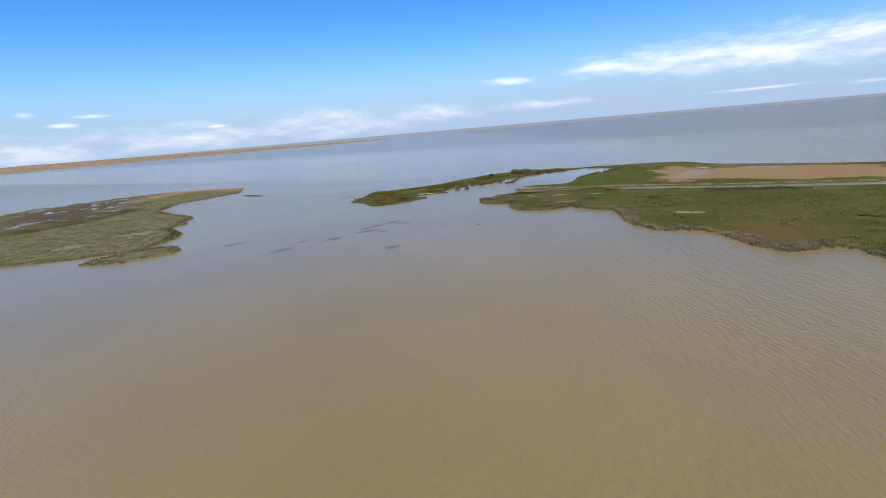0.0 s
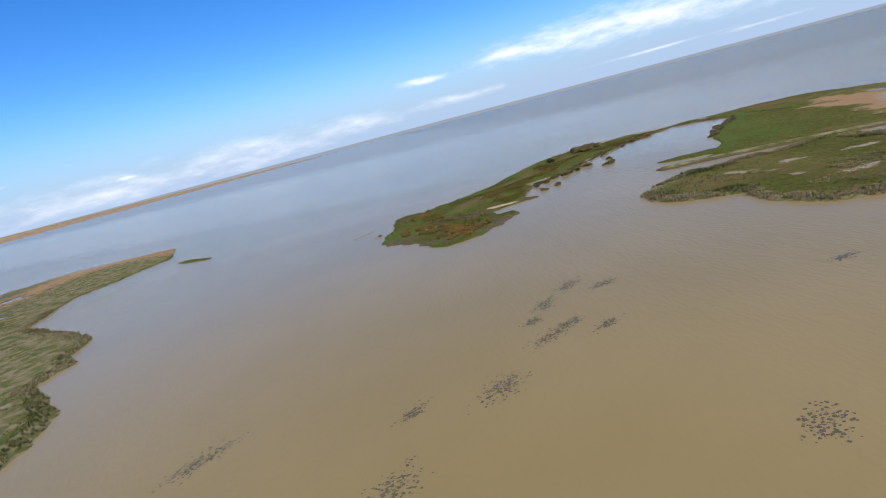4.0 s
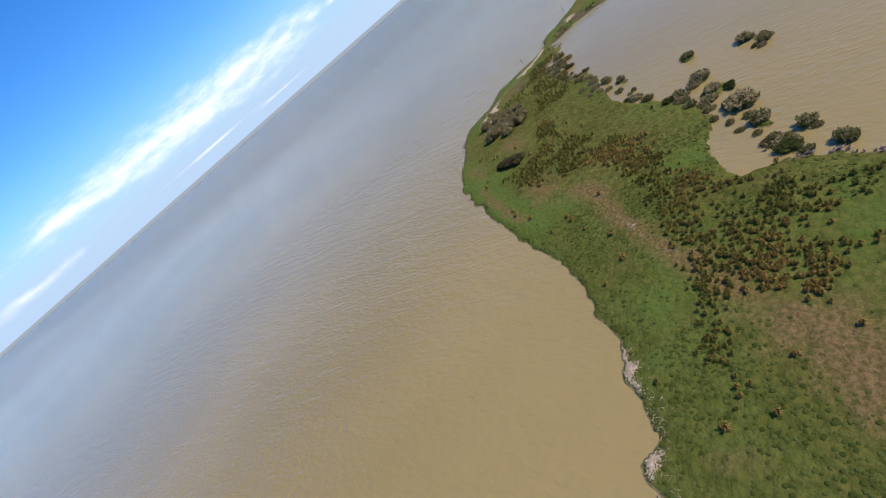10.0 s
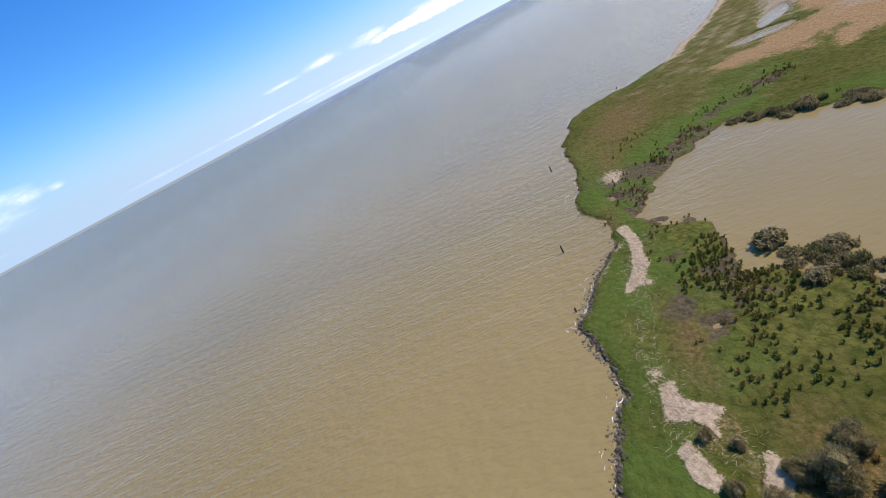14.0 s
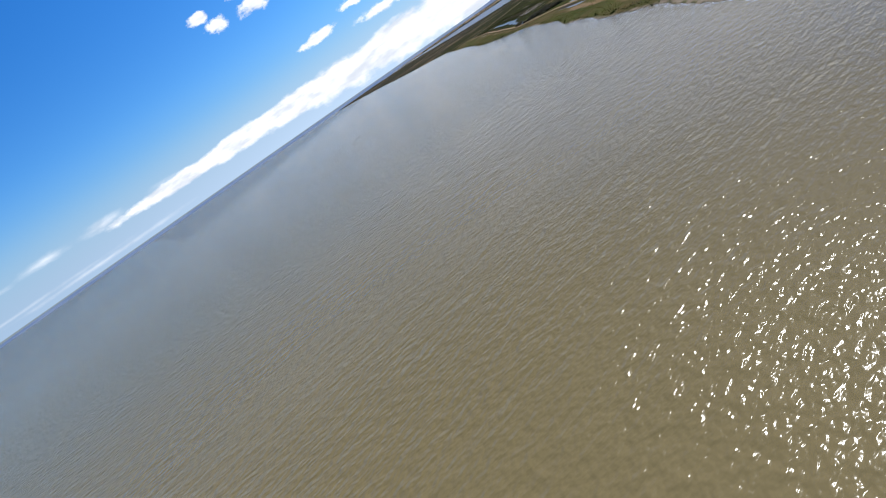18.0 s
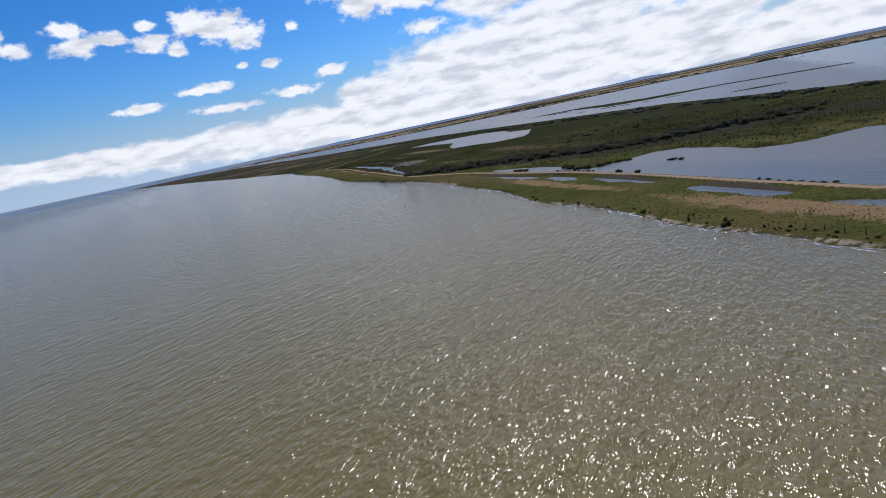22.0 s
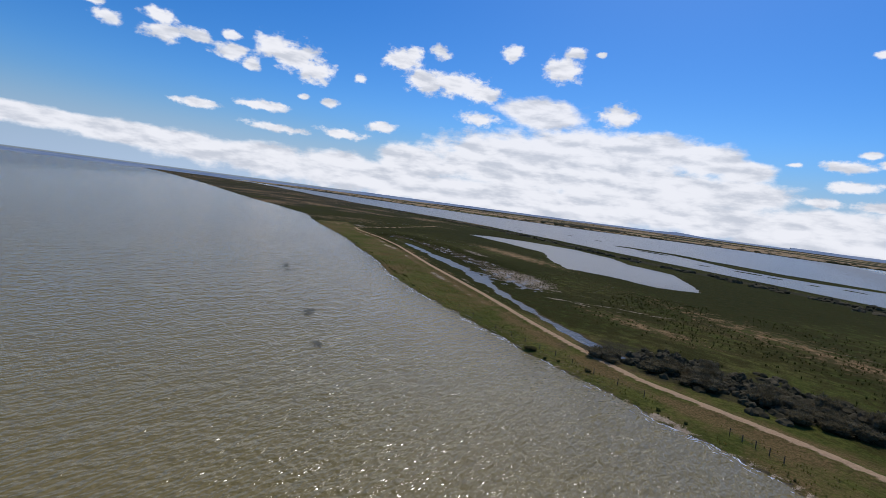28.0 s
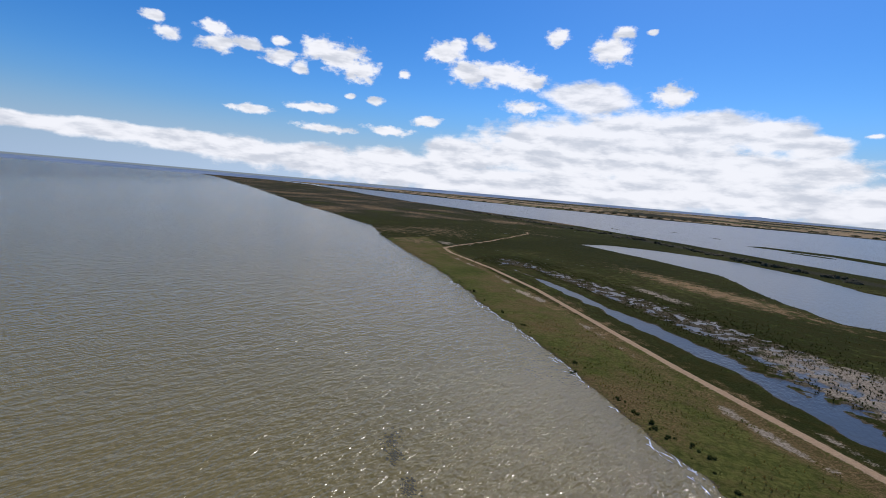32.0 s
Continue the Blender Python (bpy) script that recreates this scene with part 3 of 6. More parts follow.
RUSHES_EAST = [(59, 355.4), (66, 348), (80, 352), (90, 357), (104, 362), (98, 368), (85, 366), (74, 360)]
SLICK_RIM = [(-33.5, 297.5), (-27, 296.2), (-23.5, 293.9), (-21, 290.4), (-19, 288.2)]
SLICK_RIM_SOUTH = [(-33.1, 293.8), (-28.9, 290.6), (-26, 288), (-22, 284.4), (-16, 281.6)]
RIBBON = [(26, 347), (22.3, 339.6), (18.3, 335.4), (13, 332.4), (9.2, 329.9), (4.8, 326.8), (-3, 321), (-12, 311), (-19, 306)]
DRAIN = [(100.1, 245), (114.4, 237.8), (141.3, 220.8), (162.7, 211), (193.1, 196.7), (234.3, 193.1)]
ISLETS = [(18.8, 297.7, 2.3), (50.1, 312.9, 2.9), (46.5, 310.3, 2), (11.6, 296, 1.8), (53.6, 321.9, 2), (13.4, 305.8, 2.1), (18.8, 308.5, 2.3), (23.2, 312.9, 2.7), (29.5, 314.7, 3.2), (36.7, 318.3, 3), (42.9, 320.1, 2.3), (39.3, 323.7, 2.7), (96.6, 357.6, 2.3), (61.7, 338.9, 1.8), (58.1, 335.3, 1.6), (338, 116.2, 3.6), (271.8, 120.7, 4.5), (-52.8, 297.7, 1.2), (-54.5, 296, 0.7)]
FAR_SHORE = [(4112.9, -1779.3), (3040, -1591.5), (2235.3, -1466.4), (1520, -1394.8), (983.5, -1520), (536.5, -1743.5), (134.1, -1832.9), (-357.6, -1788.2), (-1072.9, -1698.8), (-1967.1, -1520), (-2324.7, -3844.7), (0, -4202.4), (2235.3, -4023.5), (4023.5, -2682.4)]
REED_BANDS = [
    [(652.7, -554.4), (572.2, -545.4), (490, -438.1), (420.2, -420.2), (339.8, -447.1), (223.5, -393.4), (214.6, -406.8), (339.8, -473.9), (447.1, -487.3), (572.2, -590.1), (643.8, -581.2)],
    [(332.6, -243.2), (304, -234.3), (286.1, -246.8), (308.5, -255.7)], [(849.4, -679.5), (768.9, -643.8), (777.9, -657.2)], [(715.3, -652.7), (688.5, -639.3), (697.4, -657.2)],
]


def isle(cx, cy, rx, ry, turn):
    """An uneven oval outline."""
    c, s = math.cos(radians(turn)), math.sin(radians(turn))
    pts = []
    for k in range(14):
        a = 2 * math.pi * k / 14
        q = 1 + 0.35 * noise.noise((cx * 0.1 + math.cos(a) * 1.7, cy * 0.1 + math.sin(a) * 1.7, 0))
        u, v = rx * q * math.cos(a), ry * q * math.sin(a)
        pts.append((cx + u * c - v * s, cy + u * s + v * c))
    return pts


REED_BANDS += [isle(822, -585, 20, 6, -40), isle(770, -700, 16, 6, -30), isle(706, -660, 15, 5, -30), isle(590, -520, 22, 7, -20), isle(480, -400, 13, 5, -10), isle(520, -405, 8, 4, 10), isle(395, -380, 14, 5, -25), isle(455, -385, 6, 3, 0), isle(425, -372, 5, 3, 0)]


def flooded(x, y):
    """Low wet ground that the water breaks into islands and pools, 0 to 1."""
    lobe = np.maximum.reduce([spot(x, y, -45, 275, 8, 5.5, 60), spot(x, y, -48.5, 281, 5, 3.5, 60), spot(x, y, -30, 263.5, 9, 4, -10), spot(x, y, -15, 267, 7, 7, 0), spot(x, y, -39, 266.5, 6, 3.5, -40)])
    bay = np.maximum(0.85 - along(x, y, FRINGE) / 6, np.maximum(0.8 * spot(x, y, 94, 365.5, 9, 5, -30), 0.85 * spot(x, y, 82, 353, 12, 3.5, 28)))
    west = spot(x, y, -285, 362, 38, 66, 15) * 1.3
    marsh = np.maximum(spot(x, y, 566, -28, 20, 10, -38), np.where(along(x, y, DITCH) > 11, 0.95 - along(x, y, MOSAIC) / 17, 0))
    return np.clip(np.maximum.reduce([lobe, bay, west, marsh]), 0, 1)


def terrain(x, y):
    """Height of the ground above the water, the distance from the water's edge, and the cover of each kind."""
    d = inside(x, y, MAINLAND)
    d = np.maximum(d, inside(x, y, WEST_ISLAND))
    d = np.maximum(d, inside(x, y, REED_ISLET))
    d = np.maximum(d, inside(x, y, LOW_ISLET))
    for band in REED_BANDS:
        d = np.maximum(d, inside(x, y, band))
    near = np.clip((800 - np.hypot(x - 270, y - 180)) / 450, 0, 1)
    for cx, cy, r in ISLETS:
        d = np.maximum(d, r * 0.6 - np.hypot(x - cx, (y - cy) * 1.2))
    d = np.minimum(d, -inside(x, y, BACK_LAGOON))
    d = np.minimum(d, -inside(x, y, LONG_LAGOON))
    bank = np.minimum(along(x, y, BANK), along(x, y, BANK_NORTH))
    wander = rough(x, y, 10, 5, 4) * 1.9 + rough(x, y, 3.0, 9, 3) * 1.1
    d = d + wander * 0.8 + (1 - near) * rough(x, y, 90, 3, 4) * 9
    ditch = along(x, y, DITCH) - (np.interp(x, [488, 515, 550, 575, 640, 690], [1.3, 2.0, 2.6, 3.3, 2.7, 1.2]) + 3.0 * rough(x, y, 9, 21, 4))
    drain = along(x, y, DRAIN) - (4.6 + 1.0 * rough(x, y, 20, 22, 3))
    d = np.minimum(d, np.minimum(ditch, drain) * 0.5)
    low = flooded(x, y)
    far_west = x < -200
    broken = np.where(x > 470, rough(x, y, 1.9, 26, 3) * 3.6 - 0.62, np.where(far_west, rough(x, y, 5.5, 27, 4) * 6.5 - 0.75, rough(x, y, 2.6, 28, 4) * 2.0 + 0.05))
    d = np.where(low > 0.12, np.minimum(d, np.where(far_west, 1.6, 1.0)) + np.clip(low * 2.2, 0, 1) * broken, d)
    d = np.maximum(d, np.where(x < 215, 1.9, np.where(x > 470, 2.4, 3.4)) + 0.7 * rough(x, y, 5, 25, 2) - bank)
    pond = np.maximum(spot(x, y, 171.7, 302.2, 4, 8, -20), spot(x, y, 183.3, 290.6, 3.1, 10.7, 40)) - 0.5 + rough(x, y, 8, 31, 3) * 0.12
    flats = np.maximum.reduce([spot(x, y, 318.3, 172.6, 15, 4.2, -38), spot(x, y, 350.5, 145.7, 11, 3.0, -38), spot(x, y, 376, 131, 10, 2.8, -36), spot(x, y, 398, 118, 13, 3.0, -32), spot(x, y, 416, 106, 10, 2.4, -32), spot(x, y, 295.1, 194, 10.7, 3.1, -30)]) - 0.5 + rough(x, y, 5, 33, 4) * 0.34
    pools = np.maximum.reduce([spot(x, y, -300, 430, 24, 6, 15), spot(x, y, -262, 408, 16, 4, 10), spot(x, y, -240, 360, 10, 3, 20)]) - 0.5 + rough(x, y, 9, 37, 3) * 0.25
    flats = np.maximum(flats, pools)
    slick = np.clip(inside(x, y, SLICK) / 3, -1, 0.4) + rough(x, y, 2.2, 35, 4) * 0.4
    d = np.minimum(d, -np.maximum(pond, flats) * 18)
    d = np.where(slick > 0, np.minimum(d, 0.10 + 0.07 * rough(x, y, 1.6, 36, 3)), d)
    z = np.where(d > 0, 0.42 * (1 - np.exp(-np.maximum(d, 0) / np.where(x < 240, 0.45, 0.9))), np.maximum(d * 0.35, -0.8))
    deep = np.clip(d / 5, 0, 1)
    z = z + deep * (0.16 * rough(x, y, 18, 41, 3) + 0.10 * rough(x, y, 1.9, 43, 2) + 0.05)
    z = np.where(bank < 7, np.maximum(z, np.minimum(0.95, (np.where(x < 215, 3.0, 4.2) - bank) * 0.34)), z)
    n8, n20, n60 = rough(x, y, 8, 51, 3), rough(x, y, 20, 53, 3), rough(x, y, 60, 55, 3)
    n3 = rough(x, y, 2.6, 57, 4)
    k = {}
    landward = np.clip((4 - ((x - 295) * 0.55 + (y - 184) * 0.83)) / 8, 0, 1)
    k["road"] = np.clip(1.25 - bank / np.where(x > 440, 1.35, 1.5), 0, 1) * (x > 268)
    k["silt"] = np.clip(1.15 - d / 0.22, 0, 1) * ((x < 240) & (low < 0.2) & (bank > 3) & (slick < 0))
    k["lush"] = np.clip(0.25 + 0.5 * n20 + 0.22 * (d < 6) * (d > 0.5) * (x > 18) * (x < 300) + 0.6 * spot(x, y, 134.1, 345.1, 26.8, 6.3, -55) + 0.5 * spot(x, y, 17.9, 353.2, 44.7, 8.9, 42) + 0.9 * spot(x, y, -46, 287, 6, 8, 20) + 0.8 * spot(x, y, -38, 302, 4, 3, 0) + 0.7 * spot(x, y, -22, 300, 7, 3, 40) + 0.9 * spot(x, y, -44, 281.5, 6, 3.5, 0) + 0.6 * spot(x, y, -31, 263.3, 6, 3, 0) + 0.7 * spot(x, y, -170, 284, 30, 7, -25) + 0.7 * spot(x, y, -198, 239, 12, 6, 0) + 0.5 * spot(x, y, -210, 371, 40, 7, 0), 0, 1)
    k["lush"] = np.clip(k["lush"] + 0.12 * np.clip(inside(x, y, MARSH_SHORE + [(150, 250), (215, 215), (235, 110), (150, 80)]) / 40 + 0.5 * n20, 0, 1), 0, 1)
    k["mud"] = np.clip(np.maximum.reduce([slick * 4 + 0.5, flats * 4 + 0.3, pond * 4 + 0.3, 0.62 - d / 0.8, np.where(d < 0.7, low * 1.3, low * 0.62), 0.8 - (ditch / 1.3), 0.75 * spot(x, y, 124.3, 351.4, 4.5, 14.3, -35) + 0.1, (0.85 - along(x, y, [(12.6, 308), (6.5, 299.4), (3.2, 291.6), (5, 287)]) / 2.2 + 0.5 * n3) * (x > -4) * (x < 20), 0.9 * spot(x, y, 3, 287, 4, 2.4, -20), 0.8 * spot(x, y, -41, 313, 4, 3.2, 60) + 0.6 * n3 * (x < -36) * (y > 308)]), 0, 1)
    beach = along(x, y, LAKE_SHORE[27:37] + LONG_SHORE[:10])
    wrack = along(x, y, [(-44.7, 319.2), (-39.3, 323.7), (-34, 320.1), (-25, 325.5), (-19.7, 325.5), (-10.7, 329.9)])
    trail = along(x, y, [(75.1, 374.6), (80.5, 375.5), (84.9, 376.4), (90.3, 373.7), (95.7, 372.8), (101, 369.3), (104.6, 367.5), (109.1, 363.9)])
    k["sand"] = np.clip(np.maximum.reduce([0.95 - beach / (2.3 + 1.4 * n20), 1.0 - along(x, y, LAKE_SHORE[27:34]) / (6.0 + 3 * n20), 0.95 - along(x, y, LAKE_SHORE[33:36]) / (4.5 + 2 * n20), np.where(wrack < 2, 0.4 - wrack / 4 + 0.9 * n3, 0), np.where(trail < 2.6, 0.3 - trail / 3 + 0.9 * n3, 0), np.maximum.reduce([np.clip(inside(x, y, hollow) / 0.9 + 0.5 + 0.5 * n3, 0, 1) for hollow in BLOWOUTS]), np.clip(inside(x, y, SPIT_SAND) / 1.6 + 0.5 + 0.3 * n3, 0, 1), 0.5 + 0.5 * n8 - along(x, y, LAKE_SHORE[16:19]) / 3, 0.9 * spot(x, y, 131.4, 360.3, 2.7, 1.8, 0), 0.85 * spot(x, y, 183.3, 357.6, 2.7, 1.8, 0), 0.8 * spot(x, y, 657.2, -44.7, 8, 2, -30)]), 0, 1) * (d > 0.05)
    k["dry"] = np.clip(np.maximum.reduce([0.75 * spot(x, y, 182, 276, 30, 9, -38), spot(x, y, 211, 261.1, 35.8, 10.7, -38), spot(x, y, 308.5, 193.1, 30.4, 5.4, -34), spot(x, y, 384.5, 135.9, 19.7, 3.6, -36), spot(x, y, 362.1, 152.9, 21.5, 3.1, -36), inside(x, y, DRY_FLAT) / 14 + 0.44 + 0.45 * n8, inside(x, y, DRY_EAST) / 10 + 0.46 + 0.40 * n20 + 0.2 * n8, 0.42 - along(x, y, RIBBON[:6]) / 6 + 0.35 * n8, 0.95 - along(x, y, [(-258, 400), (-250, 446), (-220, 456), (-190, 447), (-174, 432)]) / 34, 0.58 * spot(x, y, 498, 14, 34, 12, -20), 0.56 * spot(x, y, 447.1, -8.9, 134.1, 21.5, -35), 0.72 * spot(x, y, 616.9, -134.1, 71.5, 14.3, -30), 0.50 * (along(x, y, BANK[15:]) < 7) * (0.7 + 0.4 * n20), 0.38 + 0.35 * n60 - np.clip((800 - x) / 270, 0, 1)]), 0, 1)
    k["dry"] = np.maximum(k["dry"], 0.62 * spot(x, y, 75, 374.8, 5.5, 2.6, -10))
    k["brown"] = np.clip(np.maximum.reduce([0.9 - along(x, y, RIBBON) / 4.5 + 0.25 * n8, spot(x, y, -15, 310, 11, 4.5, 40), 0.95 * spot(x, y, -20, 304, 5, 3, 20), 0.85 * spot(x, y, 51, 361, 7, 3.5, 35), 0.8 * spot(x, y, 43, 368, 8, 2.6, 45), 0.8 - along(x, y, [(35.5, 365), (29, 360), (24, 355), (18, 349)]) / 4, 0.85 * spot(x, y, 26, 347, 7, 4, 30),
        0.8 * spot(x, y, 72, 371, 8, 7, 0), 0.85 * spot(x, y, 88, 372, 9, 2.5, -25), 0.8 * spot(x, y, 118, 366.5, 5, 2, -10), 0.85 * spot(x, y, 160, 344, 24, 9, -38), 0.7 * spot(x, y, 142, 356, 14, 4, -20), 0.8 * spot(x, y, 190, 300, 60, 14, -40), 0.85 * spot(x, y, 400, 125, 60, 5, -35), (0.95 - np.abs(along(x, y, BANK[12:]) - 4) / 7) * (x > 430) * (1 - 0.6 * landward) + 0.4 * n8, 0.9 - along(x, y, EMBER) / 13 + 0.4 * n20, 0.85 - along(x, y, MOSAIC) / 24 + 0.5 * n8, np.where(x > 265, 0.54 - 0.04 * landward + 0.5 * n20, 0), np.where((x > 30) & (x < 250) & (y < 262), 0.42 + 0.6 * n20 + 0.2 * n3, 0)]) + 0.18 * n8, 0, 1)
    k["salt"] = np.clip(np.maximum.reduce([0.92 * spot(x, y, -236, 462, 62, 13, -6), 0.62 * spot(x, y, 8, 329, 5, 1.2, 30), 0.95 * spot(x, y, 150, 277, 24, 9, 48), 0.85 * spot(x, y, -150, 229, 15, 6, 20), 0.85 * spot(x, y, -165, 207, 12, 6, 20), 0.85 * spot(x, y, -238, 324, 22, 6, 30), 0.85 * spot(x, y, -202, 293, 12, 5, 30), 0.8 * spot(x, y, 49, 240, 9, 3, -60), 0.75 * spot(x, y, 59, 217, 9, 3, 0), 0.7 * spot(x, y, 51, 226, 5, 2.5, 0), 0.8 * spot(x, y, 62, 238, 7, 2.5, -15), 0.8 * spot(x, y, 78, 232, 6, 2.5, -15), 0.82 * spot(x, y, 92, 170, 9, 3, -30), 0.95 * spot(x, y, 191.3, 282.5, 21.5, 6.3, -35), spot(x, y, 564, -32, 28, 13, -40) * 1.05, 0.8 * spot(x, y, 625.9, -96.6, 23.2, 5.4, -34), 0.62 - along(x, y, MARSH_TRACK) / 2.2 + 0.3 * n8, (0.5 - np.abs(along(x, y, BANK[16:]) - 5) / 6 + 0.5 * n8) * (x > 540) * (1 - landward), 0.75 - along(x, y, [(536, 3), (523, -1), (512, -7), (500, -10)]) / 3, 0.8 * spot(x, y, 420.2, 100.1, 8.9, 1.8, -30), 0.75 * spot(x, y, 768.9, -134.1, 17.9, 7.2, -30)]), 0, 1)
    k["reed"] = np.clip(np.maximum.reduce([np.clip((x - 255) / 70 + n20, 0, 1) * (0.50 + 0.3 * n20) * landward, np.minimum(0.3, inside(x, y, MARSH_SHORE + [(128, 262), (200, 200), (190, 110)]) / 12), np.minimum(0.25, inside(x, y, WEST_ISLAND) / 10), (0.5 + 0.3 * n60 + np.clip((x - 625) / 270, -0.6, 0.25)) * np.where(x < 800, landward, 1), np.clip((95 - y) / 60 + 0.9 * n60, 0, 1) * (y < 69 - 0.69 * (x - 486)) * (0.65 + 0.2 * n60)]), 0, 1)
    k["scrub"] = np.clip(np.maximum.reduce([0.95 - along(x, y, [(495.3, 55.4), (452.4, 55.4), (398.8, 66.2), (359.4, 73.3), (311.2, 44.7), (259.3, 26.8)]) / 22, 0.9 - along(x, y, [(1153.4, -616.9), (774.3, -447.1), (536.5, -277.2), (448, -239.6), (384.5, -178.8), (312.9, -116.2)]) / 24, 0.5 + 0.5 * n60 + np.clip((x - 980) / 700, -0.8, 0.15)]), 0, 1)
    k["straw"] = np.clip(np.maximum.reduce([inside(x, y, WEST_ISLAND) / 8 + 0.45 + 0.25 * n20, inside(x, y, REED_ISLET) / 5 + 0.5, 0.80 - along(x, y, MARSH_SHORE[:20]) / 9 + 0.25 * n8, 0.55 * spot(x, y, 190, 300, 60, 30, -38), 0.85 - along(x, y, BANK[:9]) / 4]), 0, 1)
    k["field"] = np.zeros_like(x)
    return z, d, k


# patches of the sheet: west, east, south, north edges and the mesh's step
PATCHES = [
    (-67, 125, 241, 393, 0.42), (125, 234, 241, 398, 0.6), (13, 234, 89, 241, 1.12), (234, 528, -18, 277, 1.3), (528, 720, -125, 89, 0.85), (720, 805, -125, 89, 1.6), (528, 805, -143, -125, 1.6), (89, 528, -286, -18, 2.98), (89, 234, -18, 89, 3.26),
    (528, 805, -465, -143, 2.98), (805, 1341, -858, -54, 6.04), (1341, 4113, -1699, -268, 24.18), (-376, -85, 134, 501, 1.49), (215, 528, -536, -286, 3.72), (528, 894, -715, -465, 4.65),
]


def land_sheet():
    verts, faces, covers, base = [], [], {}, 0
    for west, east, south, north, step in PATCHES:
        xs, ys = np.linspace(west, east, round((east - west) / step) + 1), np.linspace(south, north, round((north - south) / step) + 1)
        x, y = np.meshgrid(xs, ys)
        z, d, k = terrain(x, y)
        nx = len(xs)
        index = np.arange(x.size).reshape(x.shape)
        quads = np.stack([index[:-1, :-1], index[:-1, 1:], index[1:, 1:], index[1:, :-1]], -1).reshape(-1, 4)
        quads = quads[(z.ravel()[quads] > -0.3).any(1)]
        used, quads = np.unique(quads, return_inverse=True)
        verts.append(np.stack([x.ravel()[used], y.ravel()[used], z.ravel()[used]], 1))
        faces.append(quads.reshape(-1, 4) + base)
        base += len(used)
        for key, value in k.items():
            covers.setdefault(key, []).append(np.broadcast_to(value, x.shape).ravel()[used])
    mesh = bpy.data.meshes.new("ground")
    v, q = np.concatenate(verts), np.concatenate(faces)
    mesh.vertices.add(len(v))
    mesh.vertices.foreach_set("co", v.astype(np.float32).ravel())
    mesh.loops.add(q.size)
    mesh.loops.foreach_set("vertex_index", q.astype(np.int32).ravel())
    mesh.polygons.add(len(q))
    mesh.polygons.foreach_set("loop_start", np.arange(0, q.size, 4, dtype=np.int32))
    mesh.polygons.foreach_set("use_smooth", np.ones(len(q), bool))
    mesh.update(calc_edges=True)
    for key, parts in covers.items():
        mesh.attributes.new(key, "FLOAT", "POINT").data.foreach_set("value", np.concatenate(parts).astype(np.float32))
    mesh.materials.append(GROUND)
    return tagged(new("ground", mesh), "low green marsh ground with mud, sand and dry patches", "ground", kind="structure")


def height_at(x, y):
    z, d, k = terrain(np.array([x], float), np.array([y], float))
    return float(z[0])


ground = land_sheet()


def disc_sheet(name, centre, radius, z, mat, rings=24, segments=96):
    bm = bmesh.new()
    loops = []
    for i in range(rings + 1):
        r = radius * (i / rings) ** 2 + 1.0
        loops.append([bm.verts.new((centre[0] + r * math.cos(2 * math.pi * j / segments), centre[1] + r * math.sin(2 * math.pi * j / segments), z)) for j in range(segments)])
    bm.faces.new(loops[0])
    for a, b in zip(loops, loops[1:]):
        for j in range(segments):
            bm.faces.new((a[j], b[j], b[(j + 1) % segments], a[(j + 1) % segments]))
    mesh = bpy.data.meshes.new(name)
    bm.to_mesh(mesh)
    bm.free()
    mesh.materials.append(mat)
    return new(name, mesh)


tagged(disc_sheet("water", (270, 130), 7000, 0.0, WATER), "wide shallow lake of silty brown water with small waves", "lake", kind="structure")


def far_country():
    """Farmland and low hills beyond the inner lake."""
    xs, ys = np.linspace(-2500, 4100, 150), np.linspace(-4300, -1330, 110)
    x, y = np.meshgrid(xs, ys)
    d = inside(x, y, FAR_SHORE) + rough(x, y, 260, 61, 4) * 90
    back = np.clip((-y - 2700) / 1300, 0, 1)
    z = np.where(d > 0, 1.0 + 5 * np.clip(d / 500, 0, 1) + back * 14, -2.0)
    index = np.arange(x.size).reshape(x.shape)
    quads = np.stack([index[:-1, :-1], index[:-1, 1:], index[1:, 1:], index[1:, :-1]], -1).reshape(-1, 4)
    quads = quads[(z.ravel()[quads] > -1.5).any(1)]
    mesh = bpy.data.meshes.new("far_country")
    mesh.from_pydata(np.stack([x.ravel(), y.ravel(), z.ravel()], 1).tolist(), [], quads.tolist())
    blocks = lattice(np.floor(x / 330) * 7.3, np.floor(y / 90 + 0.4 * np.sin(x / 400)) * 5.1, 67)
    strip = (d > 60) & (d < 420) & (lattice(x / 210, y / 130, 71) > 0.42)
    for key, value in (("field", np.clip(strip * 0.95 + (blocks > 0.55) * 0.9 - (d < 40), 0, 1)), ("scrub", np.clip((blocks < 0.5) * ~strip * 0.95 + (d < 40) * 0.4, 0, 1)), ("reed", np.clip(1 - np.abs(d) / 60, 0, 1))):
        mesh.attributes.new(key, "FLOAT", "POINT").data.foreach_set("value", value.astype(np.float32).ravel())
    mesh.materials.append(GROUND)
    return tagged(new("far_country", mesh), "distant tan farmland with dark tree lines and low hills", "farmland", kind="structure")


